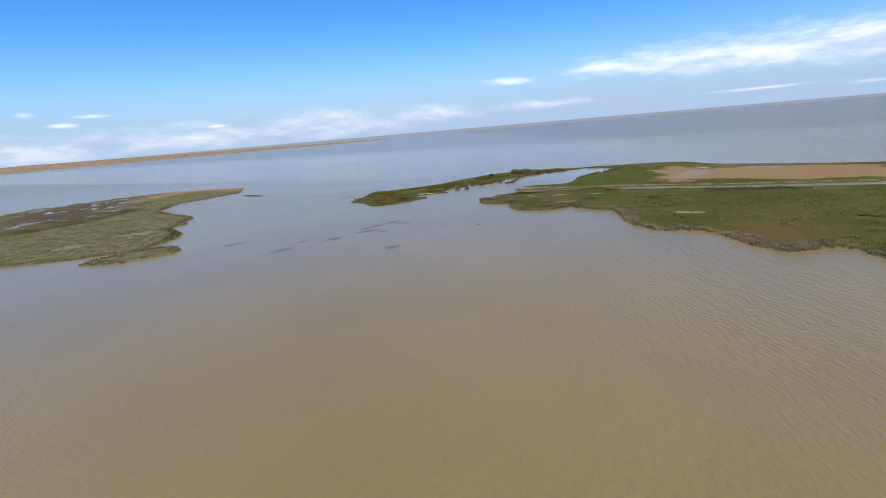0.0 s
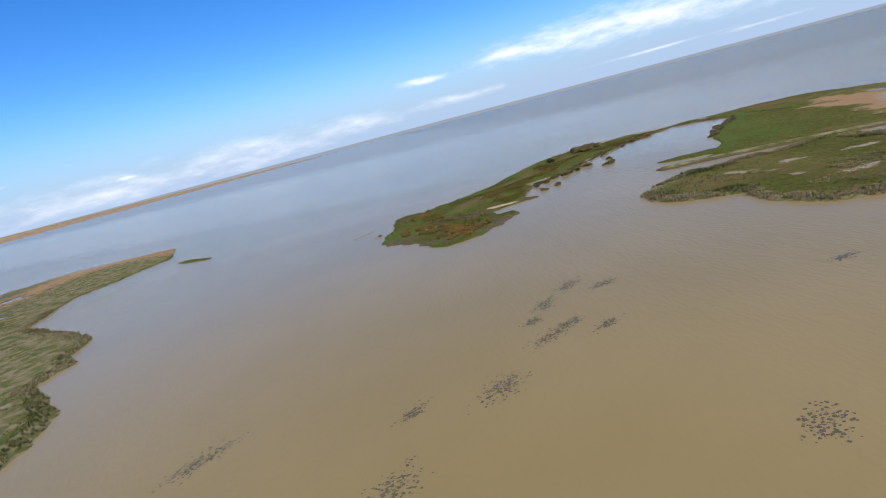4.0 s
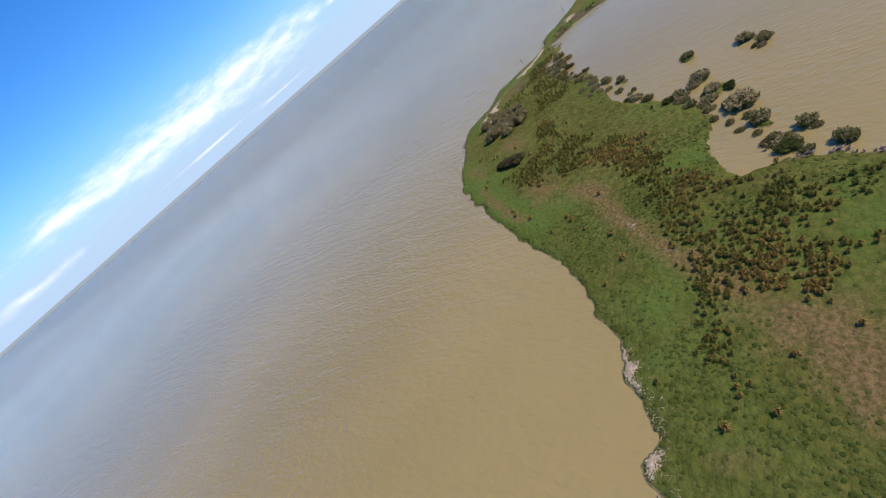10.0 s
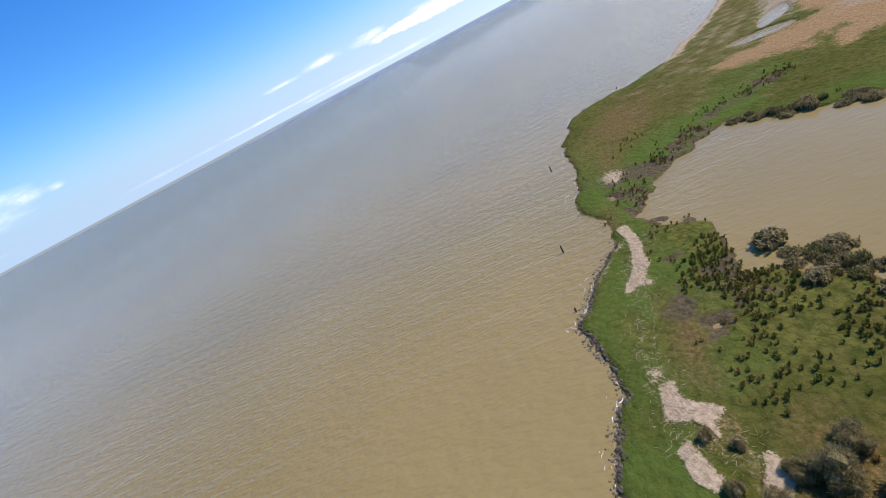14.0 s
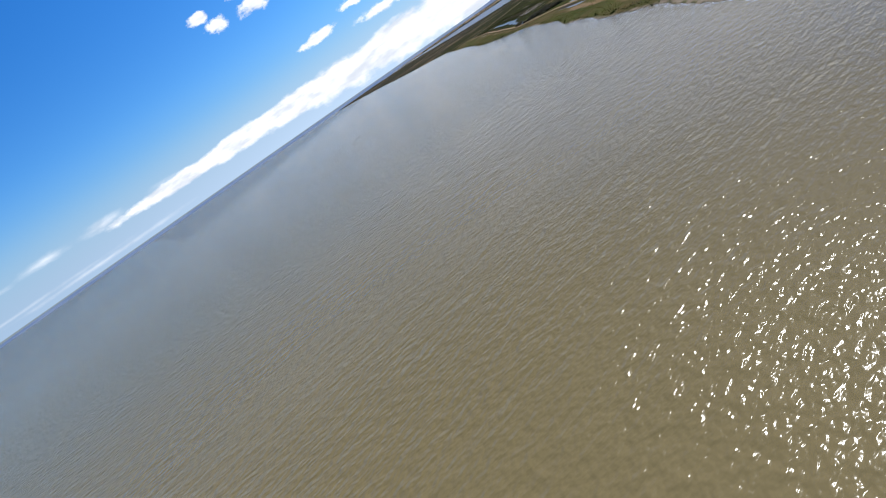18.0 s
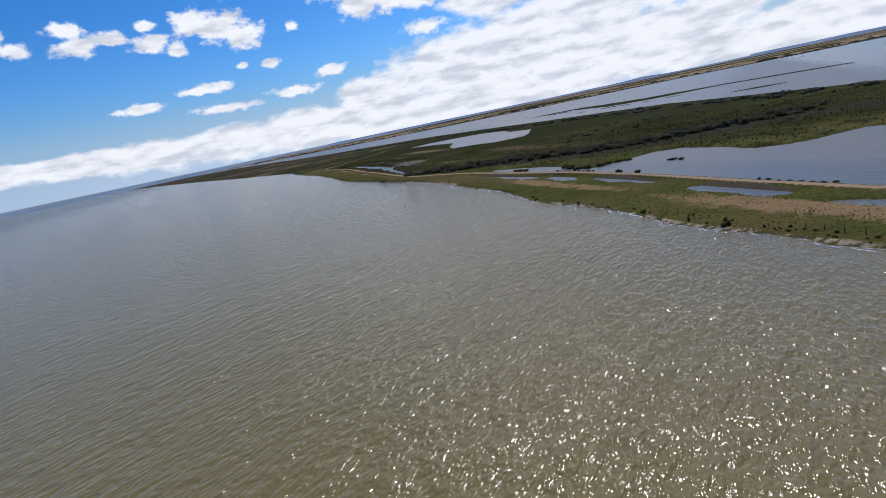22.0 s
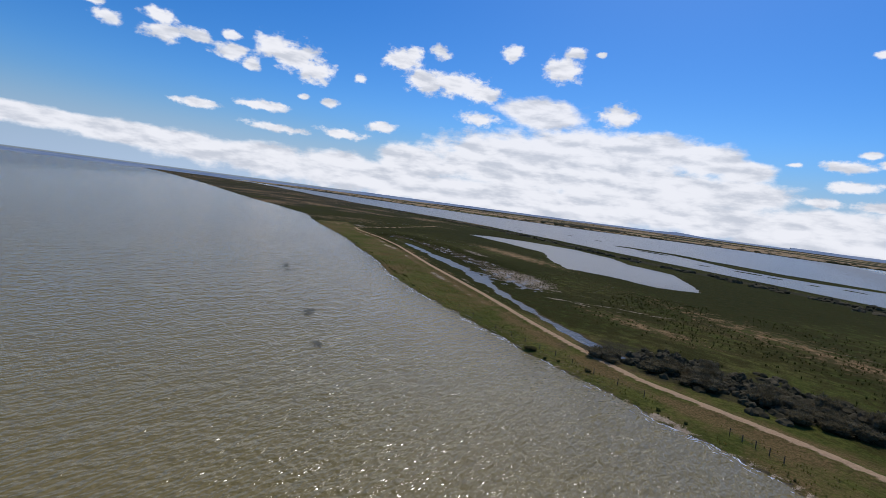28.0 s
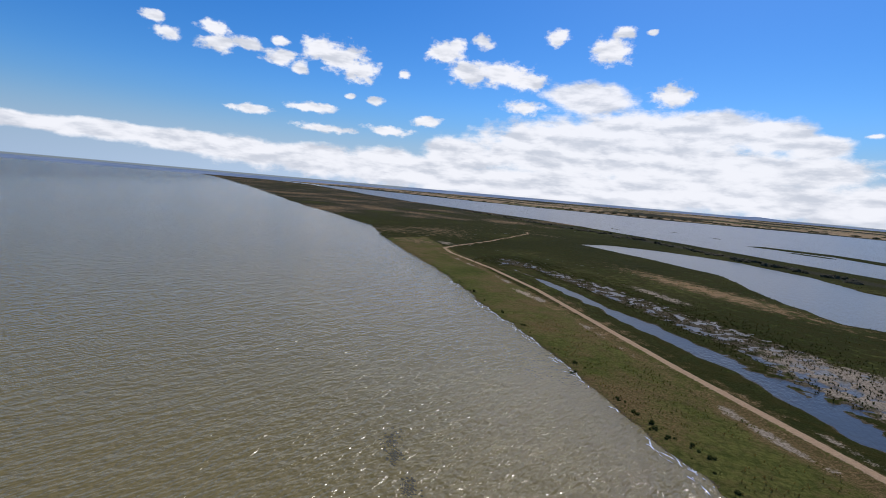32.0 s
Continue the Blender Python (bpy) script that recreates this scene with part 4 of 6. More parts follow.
def far_rim():
    """The low shores that close the lake at the horizon, all the way round."""
    bm = bmesh.new()
    kind = bm.verts.layers.float.new("field")
    dark = bm.verts.layers.float.new("scrub")
    rows, steps = [], 720
    for i in range(steps + 1):
        az = -180 + 360 * i / steps
        wide = min(1.0, max(0.0, (-az - 8) / 36)) if az < 37 else min(0.5, max(0.0, (az - 62) / 28))
        top = 36 + 1.6 * noise.noise((az * 0.35, 0, 0)) + 0.9 * noise.noise((az * 1.9, 3, 0))
        row = []
        for r, z, in ((3650 + 150 * noise.noise((az * 0.2, 7, 0)), -0.5), (3760, 4.0 * wide - 1), (4050, (top + 1) * 0.62 * wide - 1), (4320, (top + 1) * wide - 1), (4420, -2)):
            v = bm.verts.new((300 + r * math.sin(radians(az)), 150 + r * math.cos(radians(az)), z))
            v[kind], v[dark] = (0.9, 0.2) if az < 12 else (0.25, 0.85)
            row.append(v)
        rows.append(row)
    for a, b in zip(rows, rows[1:]):
        for j in range(4):
            bm.faces.new((a[j], a[j + 1], b[j + 1], b[j]))
    mesh = bpy.data.meshes.new("far_shore")
    bm.to_mesh(mesh)
    bm.free()
    mesh.materials.append(GROUND)
    mesh.materials.append(HAZED_HILLS)
    # shores to the east and south take the hills' colour with its painted haze
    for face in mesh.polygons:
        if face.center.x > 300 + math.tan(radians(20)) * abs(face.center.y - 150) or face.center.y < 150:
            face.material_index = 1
    return tagged(new("far_shore", mesh), "low shore along the horizon across the lake, partly tinted with haze", "shore", kind="structure")


def far_hills():
    """The long low range that closes the view beyond the farmland."""
    verts, faces = [], []
    for i in range(181):
        f = i / 180
        x, y = -2600 + 6300 * f, -4050 + 900 * f * f + 150 * math.sin(f * 9)
        top = 27 + 5 * noise.noise((f * 9, 0, 0)) + 2.5 * noise.noise((f * 31, 2, 0)) + 11 * max(0.0, 1 - abs(f - 0.575) / 0.035) ** 1.5
        for dy, z in ((260, -1), (140, top * 0.55), (0, top), (-60, -2)):
            verts.append((x, y + dy, z))
    for i in range(180):
        faces += [(4 * i + k, 4 * i + k + 1, 4 * i + k + 5, 4 * i + k + 4) for k in range(3)]
    mesh = bpy.data.meshes.new("far_hills")
    mesh.from_pydata(verts, [], faces)
    mesh.materials.append(HAZED_HILLS)
    return tagged(new("far_hills", mesh), "long low hills behind the farmland, tinted blue with haze", "hills", kind="structure")


def far_trees(seed):
    """Dark tree lines and copses on the farmland across the inner lake."""
    r = np.random.RandomState(seed)
    xs, ys = r.uniform(-900, 3000, 9000), r.uniform(-2700, -1350, 9000)
    d = inside(xs, ys, FAR_SHORE) + rough(xs, ys, 260, 61, 4) * 90
    rows = np.abs((ys + 0.12 * xs + 60 * rough(xs, ys, 700, 63, 2)) % 190 - 95) < 9
    ok = (d > 15) & (rows | (rough(xs, ys, 240, 65, 3) > 0.33)) & (r.uniform(0, 1, len(xs)) < np.where(rows, 0.9, 0.3))
    verts, faces = [], []
    for x, y in zip(xs[ok], ys[ok]):
        i, q, h = len(verts), r.uniform(4, 11), r.uniform(2.5, 5.5)
        for px, py, pz in SMALL:
            n3 = r.uniform(0.75, 1.2)
            verts.append((x + px * q * n3 * 1.5, y + py * q * n3, 2 + max(-0.1, pz) * h * n3))
        faces += [tuple(i + k for k in f) for f in SMALL_FACES]
    mesh = bpy.data.meshes.new("far_trees")
    mesh.from_pydata(verts, [], faces)
    mesh.materials.append(LEAF_DARK)
    return tagged(new("far_trees", mesh), "dark tree lines on the farmland across the inner lake", "trees", kind="stuff")


far_country()
far_rim()
far_hills()

# ---- plants and small things: materials ----
def plain_material(name, dark, light, scale=6.0, rough_value=0.9, bump=0.4, tone=False, leafy=0.0):
    m, n = material(name)
    p = place(n)
    grain = n.noise(p, scale, 4.0, 0.6)
    chance = n.put("ShaderNodeObjectInfo").outputs["Random"]
    island = n.put("ShaderNodeNewGeometry").outputs["Random Per Island"]
    mixer = n.math("ADD", n.math("MULTIPLY", grain, 0.5), n.math("ADD", n.math("MULTIPLY", island, 0.35), n.math("MULTIPLY", chance, 0.15)))
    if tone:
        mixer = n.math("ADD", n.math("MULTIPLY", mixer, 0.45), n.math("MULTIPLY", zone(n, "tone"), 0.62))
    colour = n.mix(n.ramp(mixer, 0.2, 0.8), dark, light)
    finish(n, colour, rough_value, grain, bump, 0.05, 0.05)
    if leafy:
        out = [k for k in m.node_tree.nodes if k.bl_idname == "ShaderNodeOutputMaterial"][0]
        solid = out.inputs[0].links[0].from_socket
        glow = n.put("ShaderNodeBsdfTranslucent", {0: colour})
        both = n.put("ShaderNodeMixShader", {0: leafy, 1: solid, 2: glow.outputs[0]})
        m.node_tree.links.new(both.outputs[0], out.inputs[0])
    return m


LEAF_GREY = plain_material("grey_green_leaves", (0.205, 0.165, 0.066), (0.450, 0.360, 0.170), leafy=0.5)
LEAF_DARK = plain_material("dark_green_leaves", (0.062, 0.058, 0.020), (0.170, 0.142, 0.062), leafy=0.5)
LEAF_GREEN = plain_material("fresh_green_leaves", (0.046, 0.056, 0.013), (0.125, 0.130, 0.036), leafy=0.5)
BARK = plain_material("grey_bark", (0.045, 0.036, 0.028), (0.12, 0.10, 0.08), 9.0)
RUSH = plain_material("rush_blades", (0.155, 0.158, 0.032), (0.350, 0.212, 0.062), 1.5, tone=True, leafy=0.5)
REED = plain_material("reed_blades", (0.135, 0.142, 0.032), (0.42, 0.32, 0.165), 1.0, tone=True, leafy=0.5)
CUSHION = plain_material("cushion_plants", (0.074, 0.096, 0.017), (0.140, 0.162, 0.038), 1.2, tone=True, leafy=0.5)
TIMBER = plain_material("weathered_timber", (0.060, 0.050, 0.042), (0.17, 0.145, 0.12), 12.0)
PALE_WOOD = plain_material("bleached_wood", (0.28, 0.21, 0.13), (0.52, 0.41, 0.27), 9.0)
WIRE = plain_material("fence_wire", (0.10, 0.10, 0.10), (0.18, 0.18, 0.18), 30.0, 0.5)
FOAM = plain_material("foam", (0.62, 0.62, 0.60), (0.86, 0.86, 0.84), 5.0, 0.6)
SEDGE = plain_material("sedge_blades", (0.036, 0.043, 0.009), (0.125, 0.095, 0.028), 1.0, tone=True, leafy=0.4)
LEAF_SCRUB = plain_material("scrub_leaves", (0.090, 0.074, 0.036), (0.215, 0.172, 0.095), leafy=0.4)
WEED = plain_material("water_weed", (0.085, 0.073, 0.042), (0.140, 0.118, 0.066), 2.0, 0.35)


def part(name, bm, mat, parent, label=""):
    mesh = bm
    if isinstance(bm, bmesh.types.BMesh):
        mesh = bpy.data.meshes.new(name)
        bm.to_mesh(mesh)
        bm.free()
    mesh.materials.append(mat)
    ob = new(name, mesh)
    ob.parent = parent
    return tagged(ob, label)


def blades_mesh(name, spots, mat, rng):
    """Many tufts in one mesh. spots: rows of x, y, z, height, spread, number of blades, tone."""
    verts, faces, tones = [], [], []
    for x, y, z, high, spread, count, tone in spots:
        for b in range(int(count)):
            a = rng.uniform(0, 2 * math.pi)
            ca, sa = math.cos(a), math.sin(a)
            out, tall, wide = spread * rng.uniform(0.35, 1.0), high * rng.uniform(0.65, 1.1), high * rng.uniform(0.035, 0.075) + 0.025
            r0 = spread * 0.15
            i = len(verts)
            for r, h, half in ((r0, -0.05, wide), (r0 + out * 0.45, tall * 0.8, wide * 0.85)):
                verts.append((x + ca * r - sa * half, y + sa * r + ca * half, z + h))
                verts.append((x + ca * r + sa * half, y + sa * r - ca * half, z + h))
            verts.append((x + ca * (r0 + out), y + sa * (r0 + out), z + tall * rng.uniform(0.72, 1.0)))
            faces += [(i, i + 1, i + 3, i + 2), (i + 2, i + 3, i + 4)]
            tones += [tone] * 5
    mesh = bpy.data.meshes.new(name)
    mesh.from_pydata(verts, [], faces)
    mesh.attributes.new("tone", "FLOAT", "POINT").data.foreach_set("value", np.array(tones, np.float32))
    mesh.materials.append(mat)
    return mesh


def icosphere(level=2):
    bm = bmesh.new()
    bmesh.ops.create_icosphere(bm, subdivisions=level, radius=1.0)
    bm.verts.ensure_lookup_table()
    v, f = [tuple(p.co) for p in bm.verts], [tuple(q.index for q in p.verts) for p in bm.faces]
    bm.free()
    return v, f


BALL, BALL_FACES = icosphere()
SMALL, SMALL_FACES = icosphere(1)
far_trees(29)


def shrub_crown(rng, lumps, leaves, leaf):
    """A crown about 1 m in radius: rounded masses with ragged leaf sprays all over them."""
    masses, verts, faces = [], [], []
    for k in range(lumps):
        a, r = rng.uniform(0, 2 * math.pi), math.sqrt(rng.random()) * 0.62
        masses.append((r * math.cos(a), r * math.sin(a), rng.uniform(0.42, 0.85) * (1.15 - 0.6 * r), rng.uniform(0.30, 0.46)))
    masses.append((0, 0, 0.5, 0.55))
    for cx, cy, cz, r in masses:
        i = len(verts)
        for px, py, pz in BALL:
            q = r * 0.74 * (1 + 0.42 * noise.noise((px * 2 + cx * 4, py * 2 + cy * 4, pz * 2)))
            verts.append((cx + px * q, cy + py * q, max(0.02, cz + pz * q)))
        faces += [tuple(i + k for k in f) for f in BALL_FACES]
    for k in range(leaves):
        cx, cy, cz, r = masses[k % len(masses)]
        wx, wy, wz = rng.gauss(0, 1), rng.gauss(0, 1), rng.gauss(0.25, 1)
        n = math.sqrt(wx * wx + wy * wy + wz * wz)
        wx, wy, wz = wx / n, wy / n, wz / n
        q = r * rng.uniform(0.62, 1.14)
        x, y, z = cx + wx * q, cy + wy * q, cz + wz * q
        if z < 0.03:
            continue
        a, s = rng.uniform(0, 2 * math.pi), leaf * rng.uniform(0.3, 0.6)
        sx, sy, sz = math.cos(a) * s, math.sin(a) * s, rng.uniform(-0.5, 0.5) * s
        t = leaf * rng.uniform(0.9, 2.2)
        i = len(verts)
        verts += [(x - sx, y - sy, z - sz), (x + sx, y + sy, z + sz), (x + wx * t * 0.8, y + wy * t * 0.8, z + (wz * 0.8 + 0.45) * t)]
        faces.append((i, i + 1, i + 2))
    mesh = bpy.data.meshes.new("crown")
    mesh.from_pydata(verts, [], faces)
    return mesh


def stems(rng, count, reach, thick):
    bm = bmesh.new()
    for k in range(count):
        a, lean = rng.uniform(0, 2 * math.pi), rng.uniform(0.15, 0.6)
        tip = Vector((math.cos(a) * lean * reach, math.sin(a) * lean * reach, reach))
        side = tip.cross(Vector((0.3, 0.7, 0.1))).normalized()
        other = tip.cross(side).normalized()
        rings = []
        for f in (0.0, 0.5, 1.0):
            c = tip * f + Vector((0, 0, -0.12 * reach * f * (1 - f)))
            t = thick * (1 - 0.75 * f)
            rings.append([bm.verts.new(c + (side * math.cos(q) + other * math.sin(q)) * t) for q in (0, 2.09, 4.19)])
        for p, q in zip(rings, rings[1:]):
            for j in range(3):
                bm.faces.new((p[j], p[(j + 1) % 3], q[(j + 1) % 3], q[j]))
    return bm


def shrub(seed, mat, label, group, lumps=8, leaves=650, leaf=0.075):
    rng = random.Random(seed)
    thing = tagged(new("shrub"), label, "shrub", group)
    part("crown", shrub_crown(rng, lumps, leaves, leaf), mat, thing)
    part("stems", stems(rng, 7, 0.75, 0.035), BARK, thing, "bare grey stems")
    return thing


def reed_clump(seed, label, group, tone):
    rng = random.Random(seed)
    thing = tagged(new("reed_clump"), label, "reeds", group)
    spots = []
    for k in range(46):
        a, r = rng.uniform(0, 2 * math.pi), math.sqrt(rng.random()) * 0.9
        spots.append((r * math.cos(a), r * math.sin(a), 0.0, rng.uniform(0.75, 1.15) * (1.1 - 0.45 * r), 0.30, 9, min(1, max(0, tone + rng.gauss(0, 0.22)))))
    ob = new("foliage", blades_mesh("foliage", spots, REED, rng))
    ob.parent = thing
    bm = bmesh.new()
    made = bmesh.ops.create_icosphere(bm, subdivisions=2, radius=0.8)
    for v in made["verts"]:
        v.co.z = max(0.0, v.co.z) * 0.75
        v.co *= 1 + 0.3 * noise.noise(v.co * 3.1 + Vector((seed, 0, 0)))
    part("root_mass", bm, LEAF_DARK, thing, "dark matted base")
    return thing


def put_copies(kinds, rows, rng, sink=0.1):
    """Copies of the kinds at rows of x, y, radius, height; the originals take the first places."""
    fresh = list(kinds)
    zs = terrain(np.array([r[0] for r in rows], float), np.array([r[1] for r in rows], float))[0]
    for (x, y, r, h), z in zip(rows, zs):
        r, h = r * 0.68, h * 0.6
        m = pose(x, y, max(float(z), -0.05) - sink, 0, 0, rng.uniform(0, 360)) @ Matrix.Diagonal((r * rng.uniform(0.9, 1.12), r * rng.uniform(0.9, 1.12), h, 1))
        if fresh:
            fresh.pop(0).matrix_basis = m
        else:
            copy_thing(kinds[rng.randrange(len(kinds))], m)


rng = random.Random(7)

# ---- the copse on the lake side of the spit, and the long low bush beside it ----
GREY = [shrub(11 + k, LEAF_GREY, "rounded grey-brown shrub in a copse on the grassy spit", "shrubs of the copse", 12, 7000, 0.05) for k in range(3)]
put_copies(GREY, [(71.8, 364.6, 2.06, 2.34), (71.5, 366.9, 2.15, 2.43), (73.7, 369.4, 2.06, 2.34), (72.1, 371.8, 2.06, 2.25), (68.9, 369.3, 2.41, 2.61), (69.2, 374.7, 2.06, 2.16), (71.5, 375.7, 1.46, 1.53), (60, 369.2, 2.67, 2.88), (62.8, 368.1, 2.58, 2.88), (63.1, 365.2, 2.41, 2.70), (63.3, 361.4, 2.84, 2.88), (59.7, 364.2, 2.49, 2.61), (65.8, 364.8, 2.06, 2.34), (66, 362.2, 1.89, 2.07), (73.7, 377.4, 0.86, 0.99), (76.6, 375.2, 0.69, 0.81), (78.2, 376.6, 0.77, 0.90), (73.2, 373.4, 1.12, 1.17)], rng)
LONE = [shrub(31, LEAF_DARK, "long dark green bush standing alone in the grass", "bush on the meadow", 11, 6000, 0.05)]
put_copies(LONE, [(41.9, 361.0, 2.2, 1.9), (41.4, 359.0, 2.4, 2.2), (41.2, 357.0, 2.3, 2.1)], rng)

# ---- clumps of reeds and low bushes along the sheltered bay ----
REEDS = [reed_clump(41 + k, "brown-tipped reed clump standing in shallow water", "reed clumps of the bay", tone) for k, tone in enumerate((0.45, 0.62, 0.3, 0.75))]
BAY_LINE = [(13, 309), (18, 311), (24, 315), (30, 318), (36, 321), (43, 327), (50, 333), (57, 339), (64, 343), (71, 346), (78, 351), (83, 355)]
rows = [(x, y, r * 0.62 + 0.3, 1.2 + 0.25 * r) for x, y, r in ISLETS[:15] if r > 1]
for x, y, r in ISLETS[:15]:
    rows.append((x + rng.uniform(-1.6, 1.6), y + rng.uniform(-1.2, 1.2), rng.uniform(0.8, 1.4), rng.uniform(1.0, 1.7)))
for (ax, ay), (bx, by) in zip(BAY_LINE, BAY_LINE[1:]):
    for k in range(5):
        f = rng.random()
        rows.append((ax + (bx - ax) * f + rng.gauss(0, 1.3), ay + (by - ay) * f + rng.gauss(0, 1.3), rng.uniform(0.7, 1.6), rng.uniform(0.9, 1.6)))
rows += [(46.5 + rng.gauss(0, 2.0), 310.5 + rng.gauss(0, 1.2), rng.uniform(0.7, 1.2), 1.4) for k in range(5)]
rows += [(89 + rng.gauss(0, 3.2), 356.5 + rng.gauss(0, 1.6), rng.uniform(0.9, 1.7), rng.uniform(1.2, 1.8)) for k in range(18)]
NORTH_REEDS = [(130.5, 338), (124.5, 333.5), (118.5, 327), (110, 325), (106.5, 318.5), (99, 312.5), (92, 304)]
for (ax, ay), (bx, by) in zip(NORTH_REEDS, NORTH_REEDS[1:]):
    for k in range(13):
        f = rng.random()
        rows.append((ax + (bx - ax) * f + rng.gauss(0, 0.9), ay + (by - ay) * f + rng.gauss(0, 0.9), rng.uniform(0.8, 1.5), rng.uniform(1.2, 1.9)))
rows += [(-52.8, 297.7, 0.8, 0.5), (-54.4, 296.2, 0.45, 0.35)]
put_copies(REEDS, rows, rng)
BAY = [shrub(61 + k, LEAF_DARK if k else LEAF_GREEN, "dark rounded bush at the water's edge of the bay", "bushes of the bay", 9, 4000, 0.055) for k in range(2)]
put_copies(BAY, [(97, 358, 1.7, 1.7), (88, 356, 1.6, 1.5), (84, 352, 1.9, 1.7), (62, 339.5, 1.2, 1.3), (58, 335.3, 1.1, 1.2), (75, 346, 1.5, 1.3), (44, 329, 1.6, 1.5), (39, 325, 1.7, 1.5), (47, 333, 1.3, 1.2), (15, 311, 2.2, 1.6), (17.5, 312.5, 1.7, 1.4), (36, 316, 1.6, 1.5), (92, 354, 1.3, 1.2)], rng)

# ---- bushes by the bank, the back lagoon and the long shore ----
DARK = [shrub(71 + k, LEAF_DARK, "dark rounded bush beside the lagoon bank", "bushes of the bank", 9, 2600, 0.065) for k in range(3)]
rows = [(354, 134, 1.9, 1.7), (347, 138.5, 2.0, 1.8), (409, 97.5, 2.0, 1.3), (406, 99, 2.2, 1.4), (402.5, 100, 2.0, 1.3), (339, 116, 2.4, 1.4), (336, 117.5, 1.6, 1.1), (510, 73, 1.9, 1.7), (496, 76, 1.0, 0.9), (272, 121, 2.6, 1.5), (268, 122, 2.2, 1.3), (434, 154, 0.62, 0.95)]
rows += [(x + rng.gauss(0, 0.7), y + rng.gauss(0, 0.7), rng.uniform(1.6, 2.5), rng.uniform(1.1, 1.5)) for x, y in ((382, 104), (379, 108), (375, 112), (371, 112), (366, 111), (361, 107), (357, 104)) for k in range(2)]
rows += [(366 + k * 2.2, 122 - k * 1.3, rng.uniform(0.5, 0.9), rng.uniform(0.6, 0.9)) for k in range(9)]
rows += [(300 + k * 2.0, 174 - k * 1.0 + rng.uniform(-1, 1), rng.uniform(0.5, 1.0), rng.uniform(0.5, 0.9)) for k in range(8)]
put_copies(DARK, rows, rng)
SCRUB = [shrub(81 + k, LEAF_SCRUB, "dense grey-brown scrub bush on the marsh behind the bank", "scrub belt", 9, 2200, 0.075) for k in range(4)]
BELT = [(491, 58), (472, 62), (455, 66), (432, 60), (408, 60), (386, 62), (367, 63), (350, 55), (335, 44), (310, 30), (280, 20)]
rows = []
for (ax, ay), (bx, by) in zip(BELT, BELT[1:]):
    for k in range(12):
        f = rng.random()
        rows.append((ax + (bx - ax) * f + rng.gauss(0, 3), ay + (by - ay) * f + rng.gauss(-3, 4.5), rng.uniform(2.0, 3.8), rng.uniform(1.8, 2.9)))
put_copies(SCRUB, rows, rng)
belt_fill = [(x + rng.gauss(0, 5), y + rng.gauss(-5, 5), r * 0.7, h * 0.75) for x, y, r, h in rows for k in range(5)]
RIDGE = [(1150, -612), (900, -490), (774, -440), (640, -345), (536, -272), (450, -236), (385, -180), (313, -116), (255, -60)]
rows = []
for (ax, ay), (bx, by) in zip(RIDGE, RIDGE[1:]):
    for k in range(16):
        f = rng.random()
        rows.append((ax + (bx - ax) * f + rng.gauss(0, 6), ay + (by - ay) * f + rng.gauss(4, 5.0), rng.uniform(3.5, 6.5), rng.uniform(2.6, 4.2)))
rows += belt_fill
rows += [(rng.uniform(270, 420), rng.uniform(-100, 0), rng.uniform(1.6, 3.0), rng.uniform(1.5, 2.2)) for k in range(26)]
far_verts, far_faces = [], []
far_zs = terrain(np.array([r[0] for r in rows], float), np.array([r[1] for r in rows], float))[0]
for (x, y, r, h), z in zip(rows, far_zs):
    for lump in range(3):
        cx, cy, cz = x + rng.gauss(0, r * 0.5), y + rng.gauss(0, r * 0.5), max(float(z), 0)
        q, hh, i = r * rng.uniform(0.35, 0.6), h * rng.uniform(0.4, 0.62), len(far_verts)
        for px, py, pz in BALL:
            n3 = 1 + 0.45 * noise.noise((px * 2.3 + cx, py * 2.3 + cy, pz * 2.3)) + 0.25 * noise.noise((px * 5 + cx, py * 5, pz * 5))
            far_verts.append((cx + px * q * n3, cy + py * q * n3, cz + max(-0.1, pz) * hh * n3))
        far_faces += [tuple(i + k for k in f) for f in BALL_FACES]
far_mesh = bpy.data.meshes.new("far_scrub")
far_mesh.from_pydata(far_verts, [], far_faces)
far_mesh.materials.append(LEAF_SCRUB)
tagged(new("far_scrub", far_mesh), "dark scrub along the shore of the inner lake", "scrub", kind="stuff")
EDGE = [shrub(101 + k, LEAF_GREEN, "small green bush at the lake's edge", "bushes of the long shore", 5, 300, 0.12) for k in range(3)]
rows = []
for (ax, ay), (bx, by) in zip(LONG_SHORE[:15], LONG_SHORE[1:16]):
    for k in range(5):
        f = rng.random()
        s = rng.uniform(0.5, 1.3)
        rows.append((ax + (bx - ax) * f - rng.uniform(0.8, 3.2) * 0.55, ay + (by - ay) * f - rng.uniform(0.8, 3.2) * 0.8, s, s * 1.1))
for k in range(46):
    x, side = rng.uniform(282, 336), rng.uniform(0.5, 3.5)
    rows.append((x - side * 0.5, 231 - (x - 282) * 0.72 - side, rng.uniform(0.5, 0.95), rng.uniform(0.6, 1.0)))
rows += [(x + rng.gauss(0, 0.6), y - 1.2 + rng.gauss(0, 0.5), rng.uniform(0.7, 1.2), rng.uniform(0.7, 1.1)) for x, y in ((596, 24), (592, 27), (589, 28), (586, 29), (583, 30), (600, 20), (611, 14)) for k in range(3)]
put_copies(EDGE, rows, rng)


